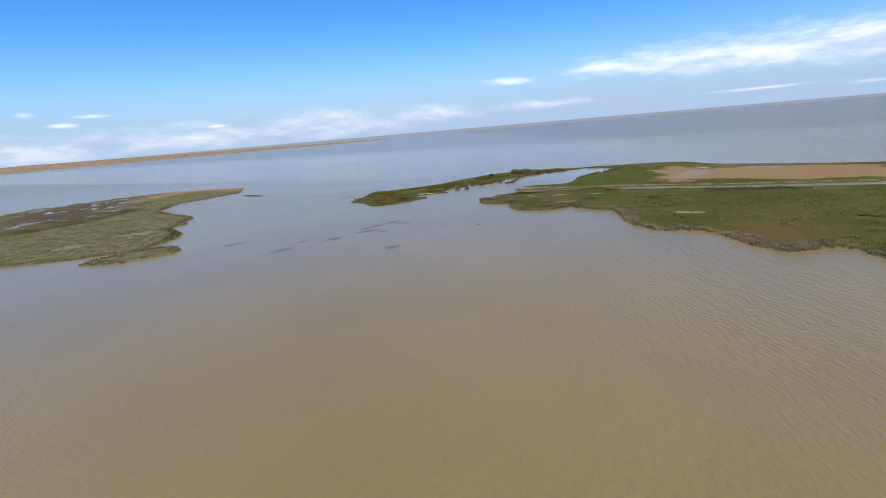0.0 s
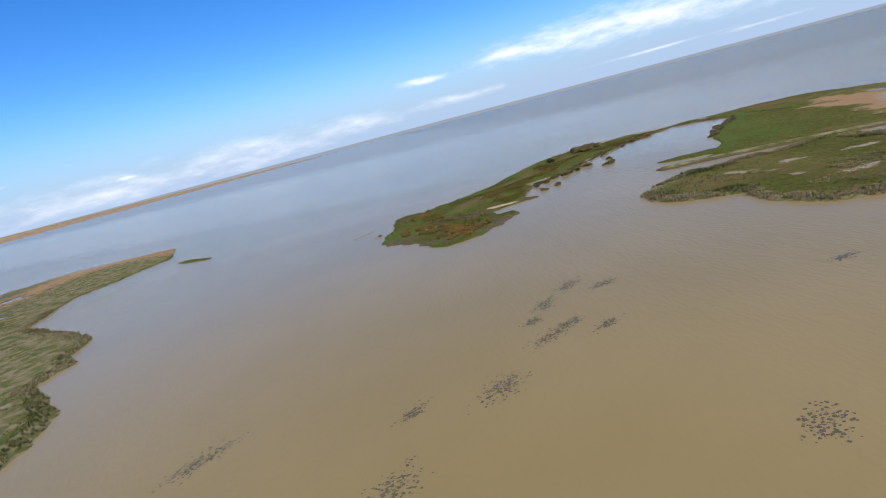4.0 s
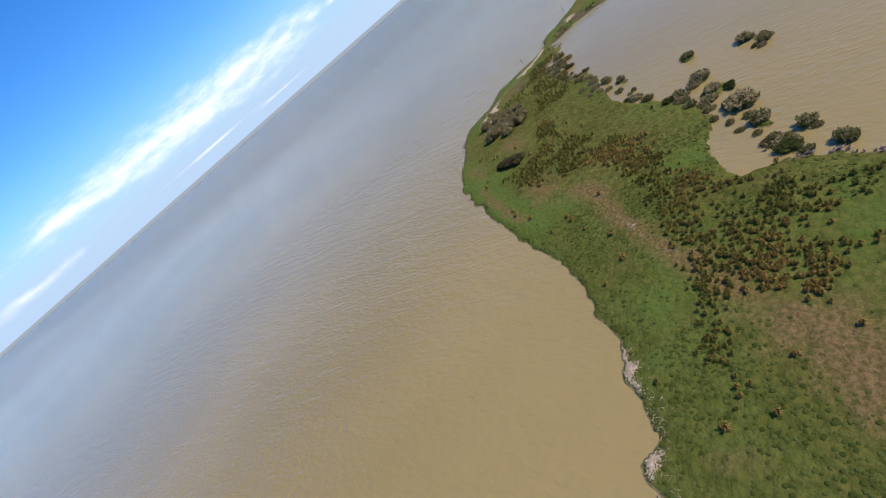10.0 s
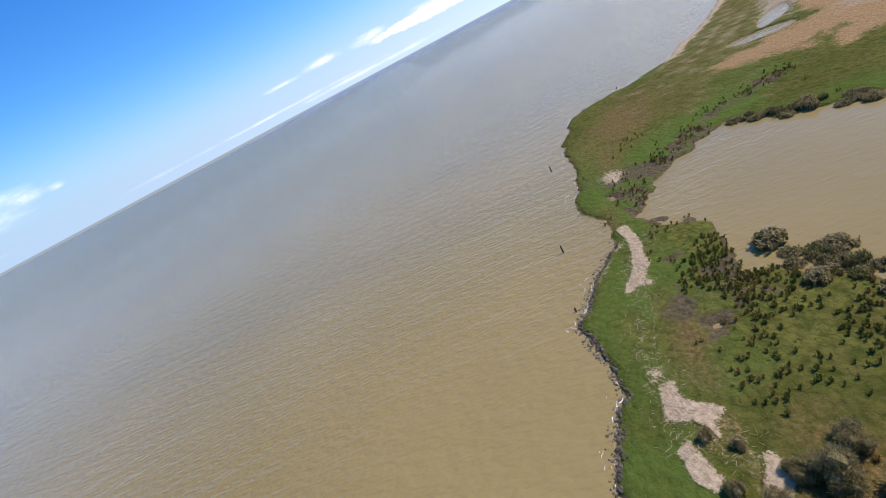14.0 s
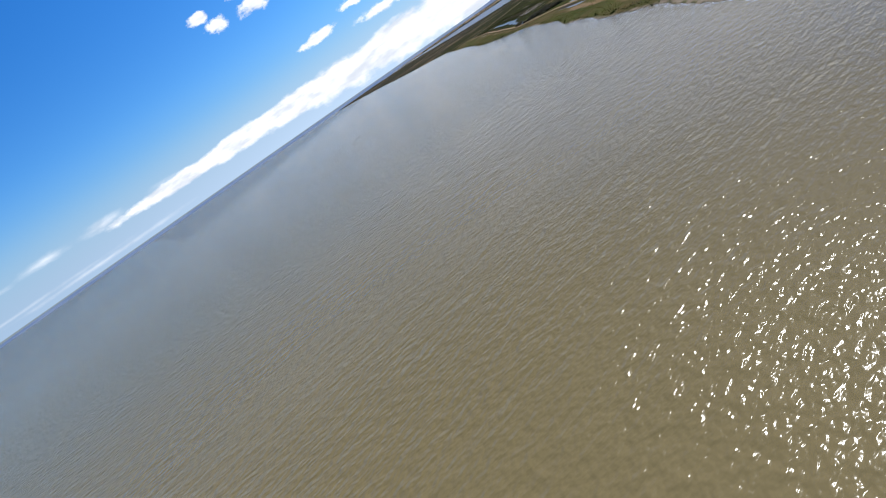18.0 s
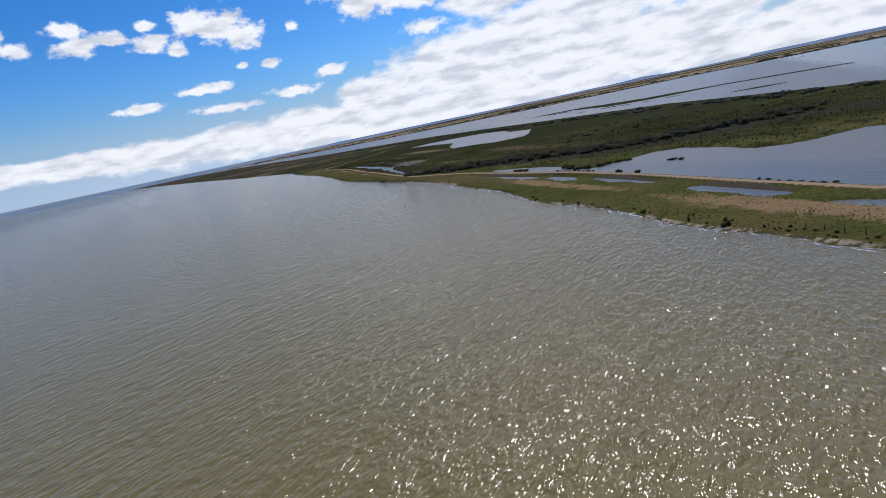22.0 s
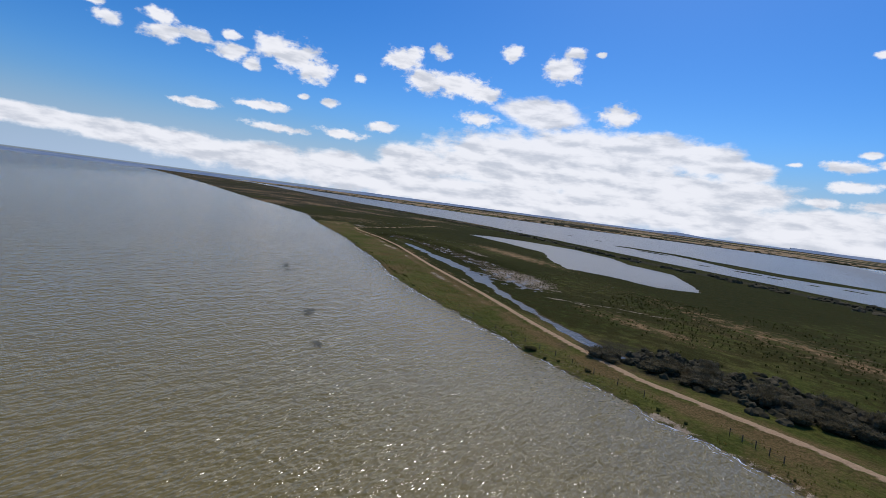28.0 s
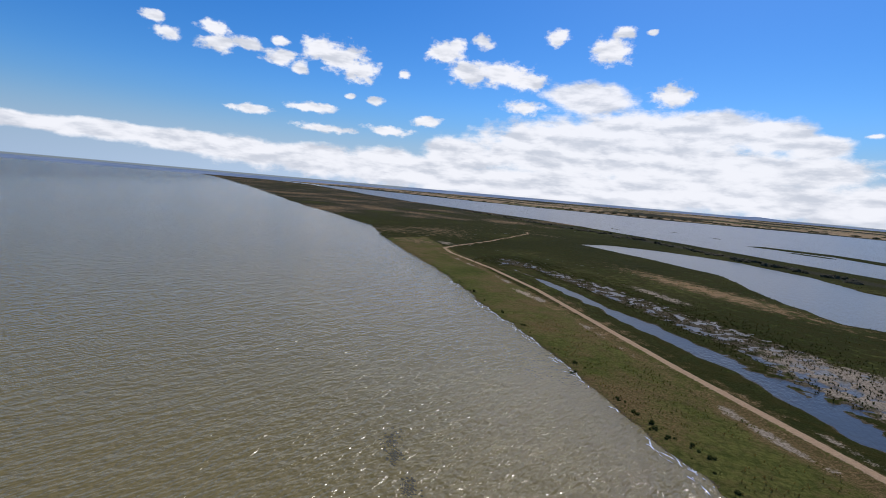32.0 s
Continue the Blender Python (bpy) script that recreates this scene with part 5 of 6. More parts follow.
# ---- tussocks, cushions, reeds and litter: too many to count ----
def scatter(box, count, keep, seed):
    """Random places in a box where keep(x, y, d, noise) allows them: x, y, z, d."""
    r = np.random.RandomState(seed)
    x, y = r.uniform(box[0], box[1], count), r.uniform(box[2], box[3], count)
    z, d, k = terrain(x, y)
    ok = keep(x, y, d, r.uniform(0, 1, count))
    return x[ok], y[ok], z[ok], d[ok]


def stuff(name, mesh, label, category):
    return tagged(new(name, mesh), label, category, kind="stuff")


def tussock_places(x, y, d, u):
    ragged = 0.9 * rough(x, y, 4, 70, 3)
    band = np.clip(inside(x, y, BAY_BAND) / 1.5 + 0.5 + ragged, 0, 1) * 0.95
    lobe = np.maximum.reduce([np.clip(inside(x, y, field) / 1.5 + 0.4 + ragged, 0, 1) for field in LOBE_CLUMPS])
    lobe *= np.clip(0.25 + 3.2 * rough(x, y, 3.4, 71, 2), 0, 0.9)
    rim = np.clip(1 - np.minimum(along(x, y, SLICK_RIM), along(x, y, SLICK_RIM_SOUTH)) / 1.1 + 0.9 * rough(x, y, 3, 74, 2), 0, 0.75) * (rough(x, y, 5, 79, 2) > 0)
    band = np.maximum(band, np.clip(inside(x, y, RUSHES_EAST) / 2 + 0.4 + ragged, 0, 1) * 0.8)
    patchy = np.clip(0.8 + 1.9 * rough(x, y, 4.5, 72, 3), 0.03, 1)
    return (d > 0.12) & (u < np.maximum.reduce([band * patchy, lobe, rim, np.full_like(x, 0.004)]))


def fountains(x, y, z, size, tone, blades, rng, mat, name):
    """Tussocks: arching blades that rise and droop, most of them leaning with the wind."""
    verts, faces, tones = [], [], []
    for px, py, pz, s, t in zip(x.tolist(), y.tolist(), z.tolist(), size.tolist(), tone.tolist()):
        lx, ly = 0.18 * s, -0.12 * s
        for b in range(blades):
            a = rng.uniform(0, 6.283)
            ca, sa, out, tall = math.cos(a), math.sin(a), s * rng.uniform(0.25, 0.75), s * rng.uniform(0.45, 0.85)
            w = s * rng.uniform(0.05, 0.10)
            i = len(verts)
            verts += [(px - sa * w, py + ca * w, pz - 0.03), (px + sa * w, py - ca * w, pz - 0.03),
                      (px + ca * out * 0.5 - sa * w + lx * 0.5, py + sa * out * 0.5 + ca * w + ly * 0.5, pz + tall), (px + ca * out * 0.5 + sa * w + lx * 0.5, py + sa * out * 0.5 - ca * w + ly * 0.5, pz + tall),
                      (px + ca * out + lx, py + sa * out + ly, pz + tall * rng.uniform(0.35, 0.85))]
            faces += [(i, i + 1, i + 3, i + 2), (i + 2, i + 3, i + 4)]
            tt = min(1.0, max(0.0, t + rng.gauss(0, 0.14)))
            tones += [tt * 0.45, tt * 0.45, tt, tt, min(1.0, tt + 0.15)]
    mesh = bpy.data.meshes.new(name)
    mesh.from_pydata(verts, [], faces)
    mesh.attributes.new("tone", "FLOAT", "POINT").data.foreach_set("value", np.array(tones, np.float32))
    mesh.materials.append(mat)
    return mesh


x, y, z, d = scatter((-60, 105, 250, 372), 78000, tussock_places, 3)
tone = np.clip(0.66 + 0.6 * rough(x, y, 7, 73, 2) + 0.35 * (lattice(x * 5.3, y * 4.7, 77) - 0.5) - 0.38 * (inside(x, y, BAY_BAND) > -1) - 0.5 * (inside(x, y, RUSHES_EAST) > -2), 0.05, 1)
size = (0.5 + 0.55 * lattice(x * 3.7, y * 3.1, 75)) * np.where(x > 55, 0.6, np.where(inside(x, y, BAY_BAND) > -1, 0.72, 1.0))
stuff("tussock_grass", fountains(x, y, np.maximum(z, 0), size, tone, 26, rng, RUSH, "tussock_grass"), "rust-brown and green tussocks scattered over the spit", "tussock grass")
x, y, z, d = scatter((70, 150, 318, 372), 16000, lambda x, y, d, u: (d > -0.25) & (u < np.maximum(0.8 - along(x, y, FRINGE) / 5, 1.2 * spot(x, y, 94, 363, 17, 7, -20) - 0.25) * (0.25 + rough(x, y, 4, 97, 2))), 21)
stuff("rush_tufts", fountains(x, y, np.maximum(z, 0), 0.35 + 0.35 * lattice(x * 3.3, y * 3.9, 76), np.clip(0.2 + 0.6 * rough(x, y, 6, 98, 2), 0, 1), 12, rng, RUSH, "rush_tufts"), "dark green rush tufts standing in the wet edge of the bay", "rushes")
MUDDY = plain_material("muddy_stalks", (0.030, 0.026, 0.014), (0.080, 0.064, 0.038), 3.0)
DEAD = plain_material("dead_grass", (0.20, 0.14, 0.10), (0.40, 0.29, 0.21), 3.0)
for k, (px, py) in enumerate(((-30.3, 281.3), (-33.8, 281.3), (-37.0, 282.1))):
    tuft = new("dead_tussock", fountains(np.array([0.0]), np.array([0.0]), np.array([0.0]), np.array([0.95]), np.array([1.0]), 60, random.Random(k), DEAD, "dead_tussock"))
    tuft.location = (px, py, height_at(px, py))
    tagged(tuft, "bleached dead tussock lying flat in the green grass", "tussock", "dead tussocks")


BAY_EDGE = [(16, 316.5), (12.6, 312), (12.6, 308), (10, 304), (6.5, 299.4), (4.2, 295.2), (3.2, 291.6)]
WEST_WRACK = [(-25.8, 325), (-33, 321.4), (-37.6, 322), (-44.2, 317)]
x, y, z, d = scatter((-47, 18, 288, 328), 30000, lambda x, y, d, u: (d > -0.35) & (u < np.maximum(0.75 - along(x, y, BAY_EDGE) / 1.3, 0.4 - along(x, y, WEST_WRACK) / 1.5) * np.clip(0.5 + 2 * rough(x, y, 3, 99, 2), 0, 1)), 22)
stuff("dead_reeds", fountains(x, y, np.maximum(z, -0.02), 0.32 + 0.3 * lattice(x * 3.1, y * 3.7, 78), np.full_like(x, 0.8), 16, rng, DEAD, "dead_reeds"), "matted dead reeds, reddish brown, at the water's edge", "dead reeds")
x, y, z, d = scatter((-36, -3, 279, 300), 9000, lambda x, y, d, u: (inside(x, y, SLICK) > 0.2) & (u < 0.25 + 0.5 * rough(x, y, 2.5, 94, 2)), 25)
stuff("mud_plants", fountains(x, y, np.maximum(z, -0.02), 0.10 + 0.13 * lattice(x * 4.1, y * 3.7, 79), np.full_like(x, 0.3), 7, rng, MUDDY, "mud_plants"), "small dark plants and roots sticking out of wet mud", "plants")


def cushion_places(x, y, d, u):
    z, d, k = terrain(x, y)
    bare = np.maximum.reduce([k["brown"], k["sand"], k["mud"]])
    return (d > 0.2) & (u < np.clip(0.55 + 1.5 * rough(x, y, 11, 81, 3) + 0.35 * (y < 290), 0.06, 1) * np.clip(1.25 - 1.6 * bare, 0, 1) * np.where(k["lush"] > 0.55, 0.25, 1) * np.where(x > 28, 0.22, 1))


def cushions(x, y, z, d, seed):
    verts, faces, tones = [], [], []
    r = random.Random(seed)
    for px, py, pz in zip(x, y, z):
        s, i = r.uniform(0.10, 0.28) * (0.75 if px > 28 else 1.0), len(verts)
        t, h = r.random(), r.uniform(0.25, 0.45)
        for ring, (k, hh) in enumerate(((1.0, -0.1), (0.72, 0.75))):
            for j in range(6):
                a = j * math.pi / 3 + ring * 0.5 + t
                q = s * k * r.uniform(0.8, 1.15)
                verts.append((px + q * math.cos(a), py + q * math.sin(a), pz + s * h * hh))
        verts.append((px, py, pz + s * h))
        for j in range(6):
            faces += [(i + j, i + (j + 1) % 6, i + 6 + (j + 1) % 6, i + 6 + j), (i + 6 + j, i + 6 + (j + 1) % 6, i + 12)]
        tones += [t] * 13
    mesh = bpy.data.meshes.new("cushion_plants")
    mesh.from_pydata(verts, [], faces)
    mesh.attributes.new("tone", "FLOAT", "POINT").data.foreach_set("value", np.array(tones, np.float32))
    mesh.materials.append(CUSHION)
    return mesh


x, y, z, d = scatter((-58, 112, 252, 386), 130000, cushion_places, 5)
stuff("cushion_plants", cushions(x, y, z, d, 5), "low bright green cushion plants covering wet ground", "ground plants")


def reed_places(x, y, d, u):
    marsh = inside(x, y, MARSH_SHORE + [(114, 236), (180, 180), (170, 98)]) > -1
    return marsh & (d > 0.1) & (along(x, y, DRAIN) > 8) & (along(x, y, BANK[:8]) > 6) & (u < np.where(d < 4.5 + 6 * rough(x, y, 11, 84, 2), 0.95, 0.06 + 0.35 * rough(x, y, 16, 83, 3)))


x, y, z, d = scatter((15, 190, 95, 262), 70000, reed_places, 7)
tone = np.clip(np.where(d < 4, 0.6, 0.3) + 0.6 * rough(x, y, 12, 85, 3), 0, 1)
spots = np.stack([x, y, z, np.where(d < 5, 0.8, 0.4) + 0.5 * rough(x, y, 5, 86, 2), np.full_like(x, 0.95), np.full_like(x, 6), tone], 1)
stuff("reed_bed", blades_mesh("reed_bed", spots.tolist(), REED, rng), "tall reed bed with tan tips along the marsh edge", "reeds")


def isle_places(x, y, d, u):
    return (d > 0.1) & (x < -90) & (along(x, y, [(-262, 408), (-257, 456), (-222, 466), (-189, 454)]) > 24) & (u < np.where(d < 5, 0.9, 0.25 + 0.5 * rough(x, y, 18, 87, 3)))


x, y, z, d = scatter((-260, -90, 160, 340), 46000, isle_places, 9)
tone = np.clip(0.5 + 0.7 * rough(x, y, 16, 88, 3), 0, 1)
spots = np.stack([x, y, z, np.where(d < 4, 0.7, 0.3) + 0.25 * rough(x, y, 5, 89, 2), np.full_like(x, 0.6), np.full_like(x, 6), tone], 1)
x, y, z, d = scatter((-370, -150, 340, 480), 7000, isle_places, 10)
tone = np.clip(0.6 + 0.5 * rough(x, y, 16, 88, 3), 0, 1)
spots = np.concatenate([spots, np.stack([x, y, z, np.full_like(x, 0.45), np.full_like(x, 0.7), np.full_like(x, 6), tone], 1)])
stuff("reed_bed", blades_mesh("reed_bed", spots.tolist(), REED, rng), "green and straw-coloured reeds of the western island", "reeds")


def marsh_places(x, y, d, u):
    return (d > 0.3) & (u < 0.5 + 0.7 * rough(x, y, 25, 91, 3))


x, y, z, d = scatter((240, 520, -60, 200), 16000, lambda x, y, d, u: marsh_places(x, y, d, u) & (y < 158 - 0.62 * (x - 290)), 11)
tone = np.clip(0.12 + 0.35 * rough(x, y, 30, 92, 3), 0, 1)
spots = np.stack([x, y, z, np.full_like(x, 0.7), np.full_like(x, 0.8), np.full_like(x, 5), tone], 1)
x, y, z, d = scatter((500, 800, -260, 40), 9000, lambda x, y, d, u: marsh_places(x, y, d, u) & (y < 35 - 0.72 * (x - 500)), 12)
tone = np.clip(0.45 + 0.5 * rough(x, y, 30, 92, 3), 0, 1)
spots = np.concatenate([spots, np.stack([x, y, z, np.full_like(x, 0.45), np.full_like(x, 0.7), np.full_like(x, 4), tone], 1)])
stuff("marsh_sedge", blades_mesh("marsh_sedge", spots.tolist(), SEDGE, rng), "dark green sedge tufts over the wet marsh", "sedge")


x, y, z, d = scatter((285, 645, -25, 235), 62000, lambda x, y, d, u: (d > 0.5) & ((x - 295) * 0.55 + (y - 184) * 0.83 > 9) & (along(x, y, BANK) > 5) & (u < 0.5 + 1.4 * rough(x, y, 6, 93, 3)), 31)
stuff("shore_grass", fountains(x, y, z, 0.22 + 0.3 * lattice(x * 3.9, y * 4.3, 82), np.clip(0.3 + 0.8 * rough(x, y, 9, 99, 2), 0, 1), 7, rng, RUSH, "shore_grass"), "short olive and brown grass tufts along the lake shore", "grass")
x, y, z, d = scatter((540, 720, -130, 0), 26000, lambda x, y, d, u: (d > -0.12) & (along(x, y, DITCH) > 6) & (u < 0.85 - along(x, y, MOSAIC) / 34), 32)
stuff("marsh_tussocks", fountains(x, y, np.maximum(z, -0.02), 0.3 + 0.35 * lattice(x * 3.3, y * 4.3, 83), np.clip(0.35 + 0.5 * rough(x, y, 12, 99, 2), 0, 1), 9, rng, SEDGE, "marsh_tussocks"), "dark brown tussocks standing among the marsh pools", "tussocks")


def sticks(name, rows, mat, rng):
    """Small three-sided sticks: rows of x, y, z, length, thickness."""
    verts, faces = [], []
    for x, y, z, length, thick in rows:
        a, i = rng.uniform(0, math.pi), len(verts)
        ca, sa = math.cos(a) * length / 2, math.sin(a) * length / 2
        lift = rng.uniform(0, 0.08)
        for s, up in ((-1, 0.0), (1, lift)):
            for q in (0, 2.09, 4.19):
                verts.append((x + s * ca - sa / length * 2 * thick * math.cos(q), y + s * sa + ca / length * 2 * thick * math.cos(q), z + up + thick * (1 + math.sin(q))))
        faces += [(i, i + 1, i + 4, i + 3), (i + 1, i + 2, i + 5, i + 4), (i + 2, i, i + 3, i + 5), (i, i + 2, i + 1), (i + 3, i + 4, i + 5)]
    mesh = bpy.data.meshes.new(name)
    mesh.from_pydata(verts, [], faces)
    mesh.materials.append(mat)
    return mesh


def litter_rows(lines, per, spread, seed):
    r = random.Random(seed)
    out = []
    for line in lines:
        for (ax, ay), (bx, by) in zip(line, line[1:]):
            for k in range(per):
                f = r.random()
                out.append((ax + (bx - ax) * f + r.gauss(0, spread), ay + (by - ay) * f + r.gauss(0, spread)))
    z, d, k = terrain(np.array([o[0] for o in out]), np.array([o[1] for o in out]))
    return [(x, y, zz, r.uniform(0.15, 0.55), r.uniform(0.01, 0.022)) for (x, y), zz, dd in zip(out, z, d) if dd > 0.1]


TRAIL = [(75, 374), (79, 378), (84, 377), (91, 375), (97, 372), (101, 371), (104, 369), (109, 366)]
WRACK = [(-45, 319), (-40, 323), (-34, 320), (-25, 326), (-20, 325), (-12, 329)]
LONG_WRACK = [(560, 46), (545, 55), (530, 63), (515, 70), (503, 75), (490, 82)]
stuff("reed_litter", sticks("reed_litter", litter_rows([TRAIL, WRACK, [(130, 362), (134, 360)], [(183, 353), (178, 356)]], 120, 0.9, 15) + litter_rows([LONG_WRACK], 90, 0.8, 16), PALE_WOOD, rng), "bleached reed stalks washed up along the shore", "litter")


def foam_mesh(seed):
    """Broken, uneven lines of foam where the waves meet the shore: short bent ribbons that lie along it, with flecks between them."""
    r = np.random.RandomState(seed)
    verts, faces = [], []
    line = LAKE_SHORE[8:] + LONG_SHORE[:16]
    pts = []
    for (ax, ay), (bx, by) in zip(line, line[1:]):
        n = int(math.hypot(bx - ax, by - ay) * 42)
        f = r.uniform(0, 1, n)
        pts.append(np.stack([ax + (bx - ax) * f + r.uniform(-3.5, 3.5, n), ay + (by - ay) * f + r.uniform(-3.5, 3.5, n)], 1))
    x, y = np.concatenate(pts).T
    d = terrain(x, y)[1]
    e = 0.25
    gx, gy = terrain(x + e, y)[1] - d, terrain(x, y + e)[1] - d
    band = np.exp(-((d + 0.22) / 0.25) ** 2) + 0.3 * np.exp(-((d + 1.5 + 0.6 * rough(x, y, 9, 96, 2)) / 0.25) ** 2)
    ok = (d < 0.0) & (r.uniform(0, 1, len(x)) < band * np.clip(np.where(x < 240, 0.1, 0.8) + 2.2 * rough(x, y, 7, 95, 2), 0.04, 1))
    for px, py, a in zip(x[ok], y[ok], (np.arctan2(gy, gx) + math.pi / 2)[ok]):
        big = 1.0 if px < 240 else 2.3
        fleck = r.uniform() < 0.6
        count = 3 if fleck else r.randint(5, 9)
        long, wide = (r.uniform(0.05, 0.14), r.uniform(0.02, 0.05)) if fleck else (r.uniform(0.10, 0.16), r.uniform(0.02, 0.06))
        i, qx, qy, heading = len(verts), px, py, a + r.uniform(-0.25, 0.25)
        for j in range(count):
            half = wide * big * (1 - abs(2 * j / (count - 1) - 1) ** 2 * 0.9) * r.uniform(0.5, 1.3)
            ca, sa = math.cos(heading), math.sin(heading)
            verts += [(qx - sa * half, qy + ca * half, 0.015), (qx, qy, 0.035), (qx + sa * half, qy - ca * half, 0.015)]
            qx, qy, heading = qx + ca * long * big, qy + sa * long * big, heading + r.uniform(-0.5, 0.5)
            if j:
                k = i + 3 * j
                faces += [(k - 3, k - 2, k + 1, k), (k - 2, k - 1, k + 2, k + 1)]
    mesh = bpy.data.meshes.new("shore_foam")
    mesh.from_pydata(verts, [], faces)
    mesh.materials.append(FOAM)
    return mesh


stuff("shore_foam", foam_mesh(17), "broken white foam where small waves reach the shore", "foam")


def clods(line, per, seed):
    """Broken turf and peat at the foot of the low bank."""
    r = random.Random(seed)
    verts, faces = [], []
    rows = []
    for (ax, ay), (bx, by) in zip(line, line[1:]):
        for k in range(int(math.hypot(bx - ax, by - ay) * per)):
            f = r.random()
            rows.append((ax + (bx - ax) * f + r.gauss(0, 1.1), ay + (by - ay) * f + r.gauss(0, 1.1)))
    z, d, k = terrain(np.array([p[0] for p in rows]), np.array([p[1] for p in rows]))
    for (x, y), zz, dd in zip(rows, z.tolist(), d.tolist()):
        if dd < -0.9 or dd > 0.5:
            continue
        q, i = r.uniform(0.05, 0.2), len(verts)
        for px, py, pz in SMALL:
            n3 = q * r.uniform(0.7, 1.25)
            verts.append((x + px * n3 * 1.3, y + py * n3, max(zz, -0.05) + pz * n3 * 0.55))
        faces += [tuple(i + k for k in f) for f in SMALL_FACES]
    mesh = bpy.data.meshes.new("turf_clods")
    mesh.from_pydata(verts, [], faces)
    mesh.materials.append(PEAT)
    return mesh


PEAT = plain_material("wet_peat", (0.045, 0.036, 0.026), (0.165, 0.130, 0.092), 4.0, 0.7)
stuff("turf_clods", clods(LAKE_SHORE[8:12] + LAKE_SHORE[18:26], 5, 23), "dark wet clods of turf along the broken lake edge", "clods")
stuff("peat_rubble", clods(LAKE_SHORE[11:19], 70, 24), "grey-brown peat rubble heaped along the eroding lake edge", "rubble")


def weed_mesh(beds, seed):
    """Floating weed: small ragged fronds lying in the surface. beds: x, y, half length, half width, turn."""
    r = random.Random(seed)
    verts, faces = [], []
    for bx, by, rx, ry, turn in beds:
        c, s = math.cos(radians(turn)), math.sin(radians(turn))
        for k in range(int(70 + rx * ry * 24)):
            u, v = r.gauss(0, 0.6) * rx, r.gauss(0, 0.6) * ry
            px, py = bx + u * c - v * s, by + u * s + v * c
            i, n, size = len(verts), 7, r.uniform(0.07, 0.30)
            a = r.uniform(0, 6.3)
            for j in range(n):
                q = a + 2 * math.pi * j / n
                rad = size * r.uniform(0.45, 1.15)
                verts.append((px + rad * math.cos(q), py + 0.7 * rad * math.sin(q), 0.006 + 0.012 * r.random()))
            verts.append((px, py, 0.03))
            faces += [(i + j, i + (j + 1) % n, i + n) for j in range(n)]
    mesh = bpy.data.meshes.new("water_weed")
    mesh.from_pydata(verts, [], faces)
    mesh.materials.append(WEED)
    return mesh


BEDS = [(-58, 167, 3.6, 2.0, 40), (-42, 179, 3.2, 2.0, 30), (-31, 188, 3.6, 1.3, 20), (-27, 190, 2.0, 0.9, 20), (-32, 194, 1.8, 0.8, 20), (-28, 199, 2.6, 1.2, 30), (-21, 204, 3.0, 1.4, 30), (-23, 186, 2.2, 0.8, 20),
        (-17, 157, 2.4, 1.5, 30), (15, 183, 2.0, 0.8, 0), (-83, 185, 4.0, 1.6, 30), (-54, 180, 2.0, 0.8, 30), (-16, 200, 2.2, 1.0, 20), (561, 94.5, 2.2, 1.0, -60), (558.5, 97, 1.6, 0.8, -60), (617, 59.5, 2.6, 1.1, -50), (614, 61.5, 1.4, 0.7, -50), (540, 110, 2.0, 0.9, -30), (608, 65, 2.0, 0.9, -40)]
stuff("water_weed", weed_mesh(BEDS, 19), "dark patches of weed floating just at the surface", "water weed")


# ---- posts, fence, logs ----
def tapered(bm, a, b, ra, rb, sides=7, wob=0.0):
    a, b = Vector(a), Vector(b)
    way = (b - a).normalized()
    side = way.cross(Vector((0.31, 0.17, 0.93))).normalized()
    other = way.cross(side)
    rings = []
    for f in (0, 0.08, 0.5, 0.94, 1.0):
        r = (ra + (rb - ra) * f) * (0.86 if f in (0, 1.0) else 1.0)
        c = a.lerp(b, f)
        rings.append([bm.verts.new(c + (side * math.cos(2 * math.pi * j / sides) + other * math.sin(2 * math.pi * j / sides)) * r * (1 + wob * noise.noise(c * 3 + Vector((j, 0, 0))))) for j in range(sides)])
    for p, q in zip(rings, rings[1:]):
        for j in range(sides):
            bm.faces.new((p[j], p[(j + 1) % sides], q[(j + 1) % sides], q[j]))
    bm.faces.new(rings[0][::-1])
    bm.faces.new(rings[-1])


def lake_post(x, y, high, lean):
    bm = bmesh.new()
    tapered(bm, (0, 0, -0.7), (lean, lean * 0.4, high), 0.13, 0.11, 8, 0.25)
    mesh = bpy.data.meshes.new("wooden_post")
    bm.to_mesh(mesh)
    bm.free()
    mesh.materials.append(TIMBER)
    ob = tagged(new("wooden_post", mesh), "weathered wooden post standing in the shallows", "post", "posts in the lake")
    ob.location = (x, y, 0)


for x, y, h, lean in ((114.5, 375.5, 1.3, 0.15), (149, 366, 1.35, 0.1), (180.5, 346, 1.1, 0.05), (184, 340, 0.9, -0.05), (188, 333, 0.8, 0.0), (100, 379, 0.6, 0.1)):
    lake_post(x, y, h, lean)


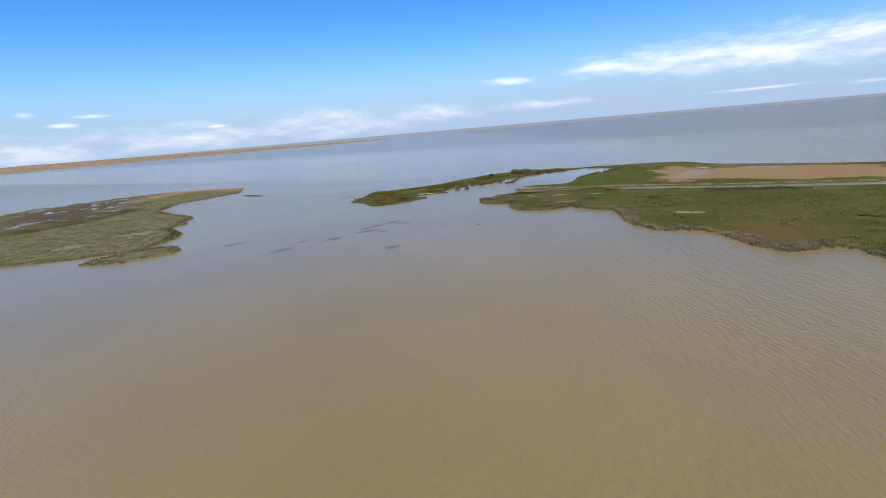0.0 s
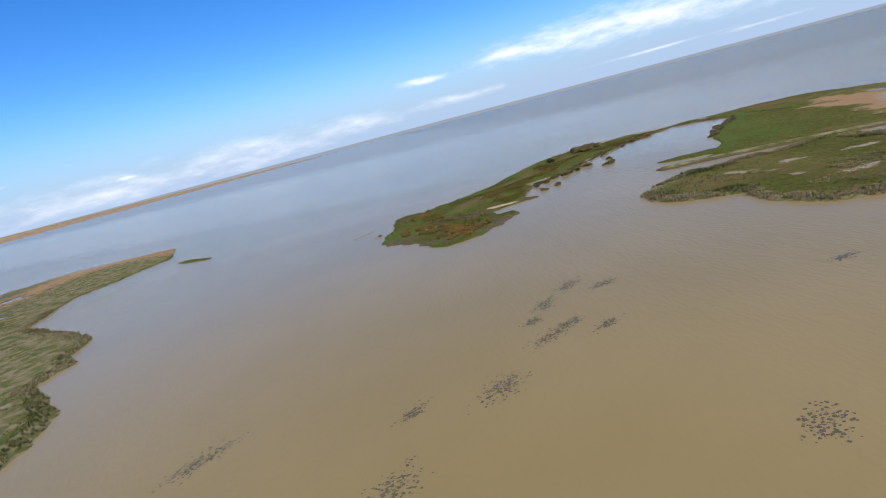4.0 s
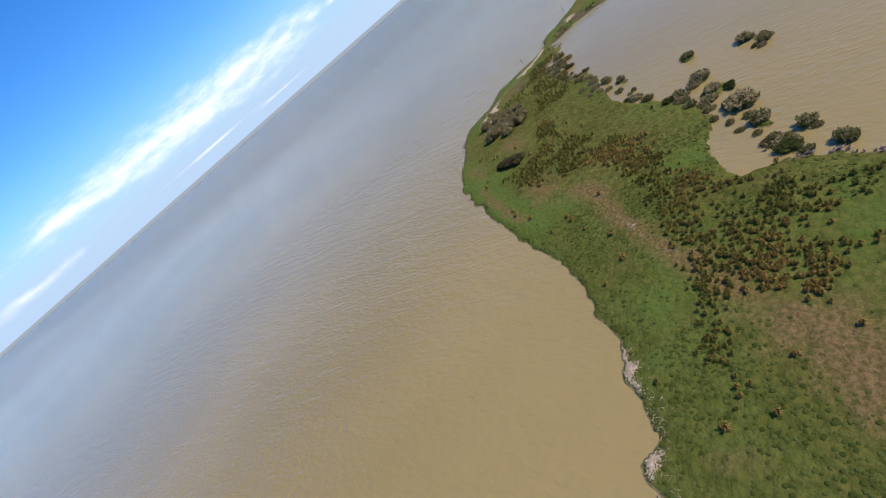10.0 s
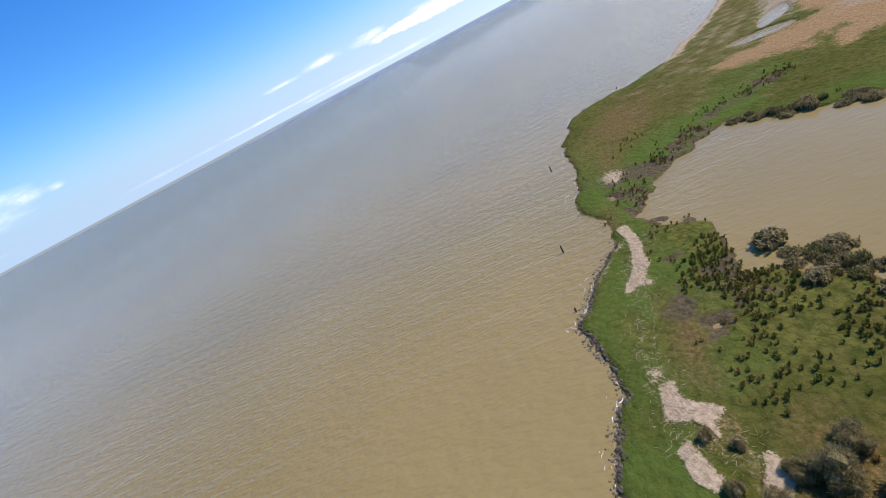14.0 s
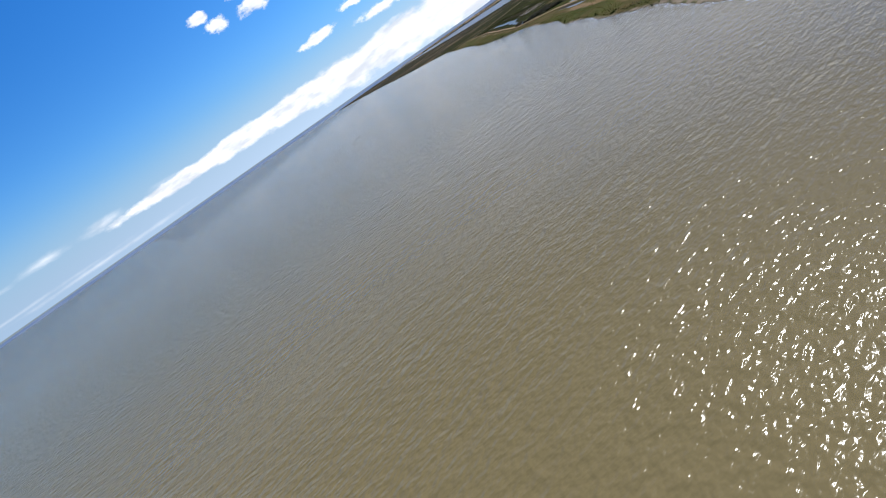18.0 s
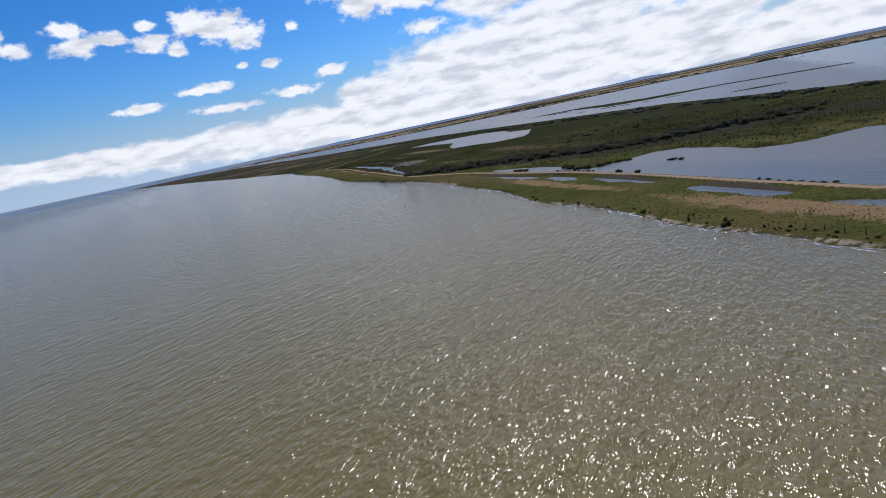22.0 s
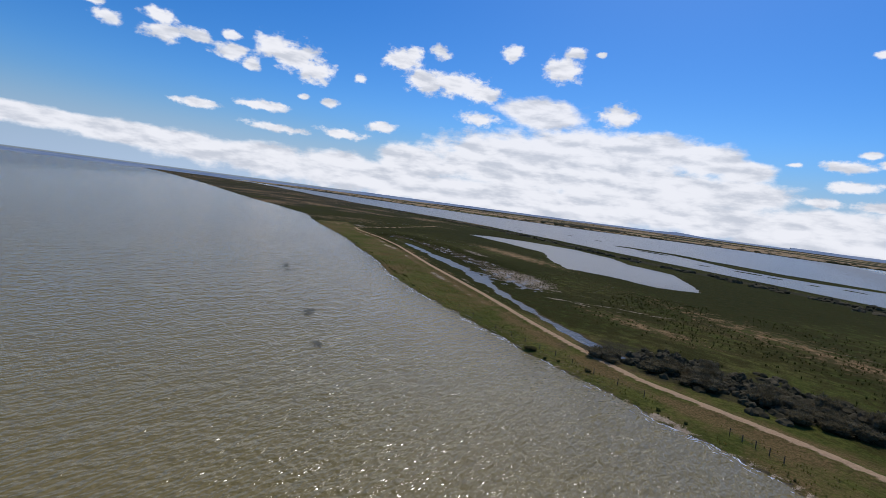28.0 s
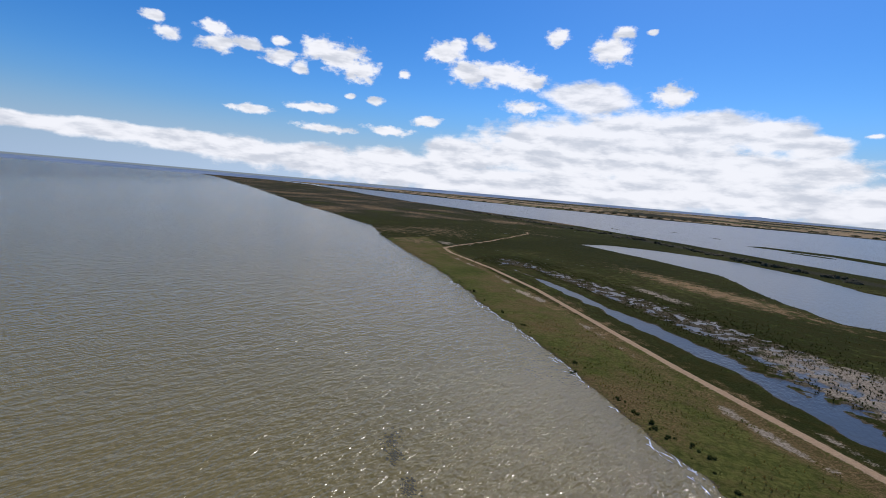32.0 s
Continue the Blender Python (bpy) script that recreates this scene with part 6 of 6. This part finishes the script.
def fence(line, step, label):
    """Posts with three wires between them."""
    spots = []
    for (ax, ay), (bx, by) in zip(line, line[1:]):
        n = max(1, round(math.hypot(bx - ax, by - ay) / step))
        spots += [(ax + (bx - ax) * k / n, ay + (by - ay) * k / n) for k in range(n)]
    spots.append(line[-1])
    zs = terrain(np.array([s[0] for s in spots], float), np.array([s[1] for s in spots], float))[0]
    thing = tagged(new("fence"), label, "fence")
    thing.location = (*spots[0], float(zs[0]))
    bm = bmesh.new()
    tapered(bm, (0, 0, -0.4), (0.03, 0, 1.15), 0.075, 0.06, 6, 0.2)
    first = part("post", bm, TIMBER, thing)
    for k, ((x, y), z) in enumerate(zip(spots, zs)):
        ob = first if k == 0 else new("post", first.data)
        ob.parent = thing
        ob.location = (x - spots[0][0], y - spots[0][1], float(z) - float(zs[0]))
    for level in (0.35, 0.7, 1.05):
        bm = bmesh.new()
        for (x0, y0), z0, (x1, y1), z1 in zip(spots, zs, spots[1:], zs[1:]):
            tapered(bm, (x0 - spots[0][0], y0 - spots[0][1], z0 - zs[0] + level), (x1 - spots[0][0], y1 - spots[0][1], z1 - zs[0] + level), 0.008, 0.008, 4)
        part("wire", bm, WIRE, thing)


fence([(542, 54), (530, 61.5), (518, 67), (500, 74), (484, 80.5)], 5.5, "old post and wire fence along the grassy shore")
fence([(308, 208.5), (301, 212.5)], 2.4, "short weathered fence near the water's edge")
fence([(470, 86), (463, 90)], 2.2, "short weathered fence near the water's edge")


def driftwood(name, rows, label, group, mat):
    for k, (x, y, turn, length, thick) in enumerate(rows):
        bm = bmesh.new()
        tapered(bm, (-length / 2, 0, thick), (length / 2, 0.1 * length, thick * 0.9), thick, thick * 0.55, 7, 0.5)
        tapered(bm, (length * 0.1, 0.03 * length, thick), (length * 0.3, 0.28 * length, thick * 1.6), thick * 0.5, thick * 0.2, 5, 0.3)
        mesh = bpy.data.meshes.new(name)
        bm.to_mesh(mesh)
        bm.free()
        mesh.materials.append(mat)
        ob = tagged(new(name, mesh), label, "driftwood", group)
        ob.matrix_basis = pose(x, y, max(0.0, height_at(x, y)) - thick * 0.35, 0, 0, turn)


driftwood("log", [(-60.6, 306.2, 36, 4.6, 0.14), (-56.4, 309.4, 34, 4.2, 0.12)], "long pale log floating in the shallows", "floating logs", PALE_WOOD)
# short sticks stand in for the small pale tufts on the spit
PALE = [(51, 366, 20), (49, 363, 80), (50, 364.5, 140), (52, 374, 30), (50, 370, 60), (56, 377, 10), (49, 360, 120), (53, 360, 45), (57, 352, 70), (56, 375, 100), (49, 366.5, 15), (46, 347, 50), (58, 352.5, 0), (21, 338, 30), (40, 366, 75), (34, 360, 20), (29, 352, 95), (62, 379, 40), (44, 371, 65), (37, 349, 15)]
driftwood("driftwood", [(x, y, t, rng.uniform(0.2, 0.42), rng.uniform(0.05, 0.09)) for x, y, t in PALE], "short bleached stick on the grass, in place of a small pale tuft", "driftwood on the spit", PALE_WOOD)
driftwood("driftwood", [(523, 67, 150, 2.2, 0.10), (513, 73, 140, 2.0, 0.12), (535, 60, 155, 2.6, 0.09), (504, 77, 120, 1.6, 0.1), (397, 143, 145, 2.5, 0.09), (372, 163, 130, 2.8, 0.08), (349, 184, 120, 2.2, 0.09)], "bleached driftwood branch on the grassy shore", "driftwood on the long shore", PALE_WOOD)
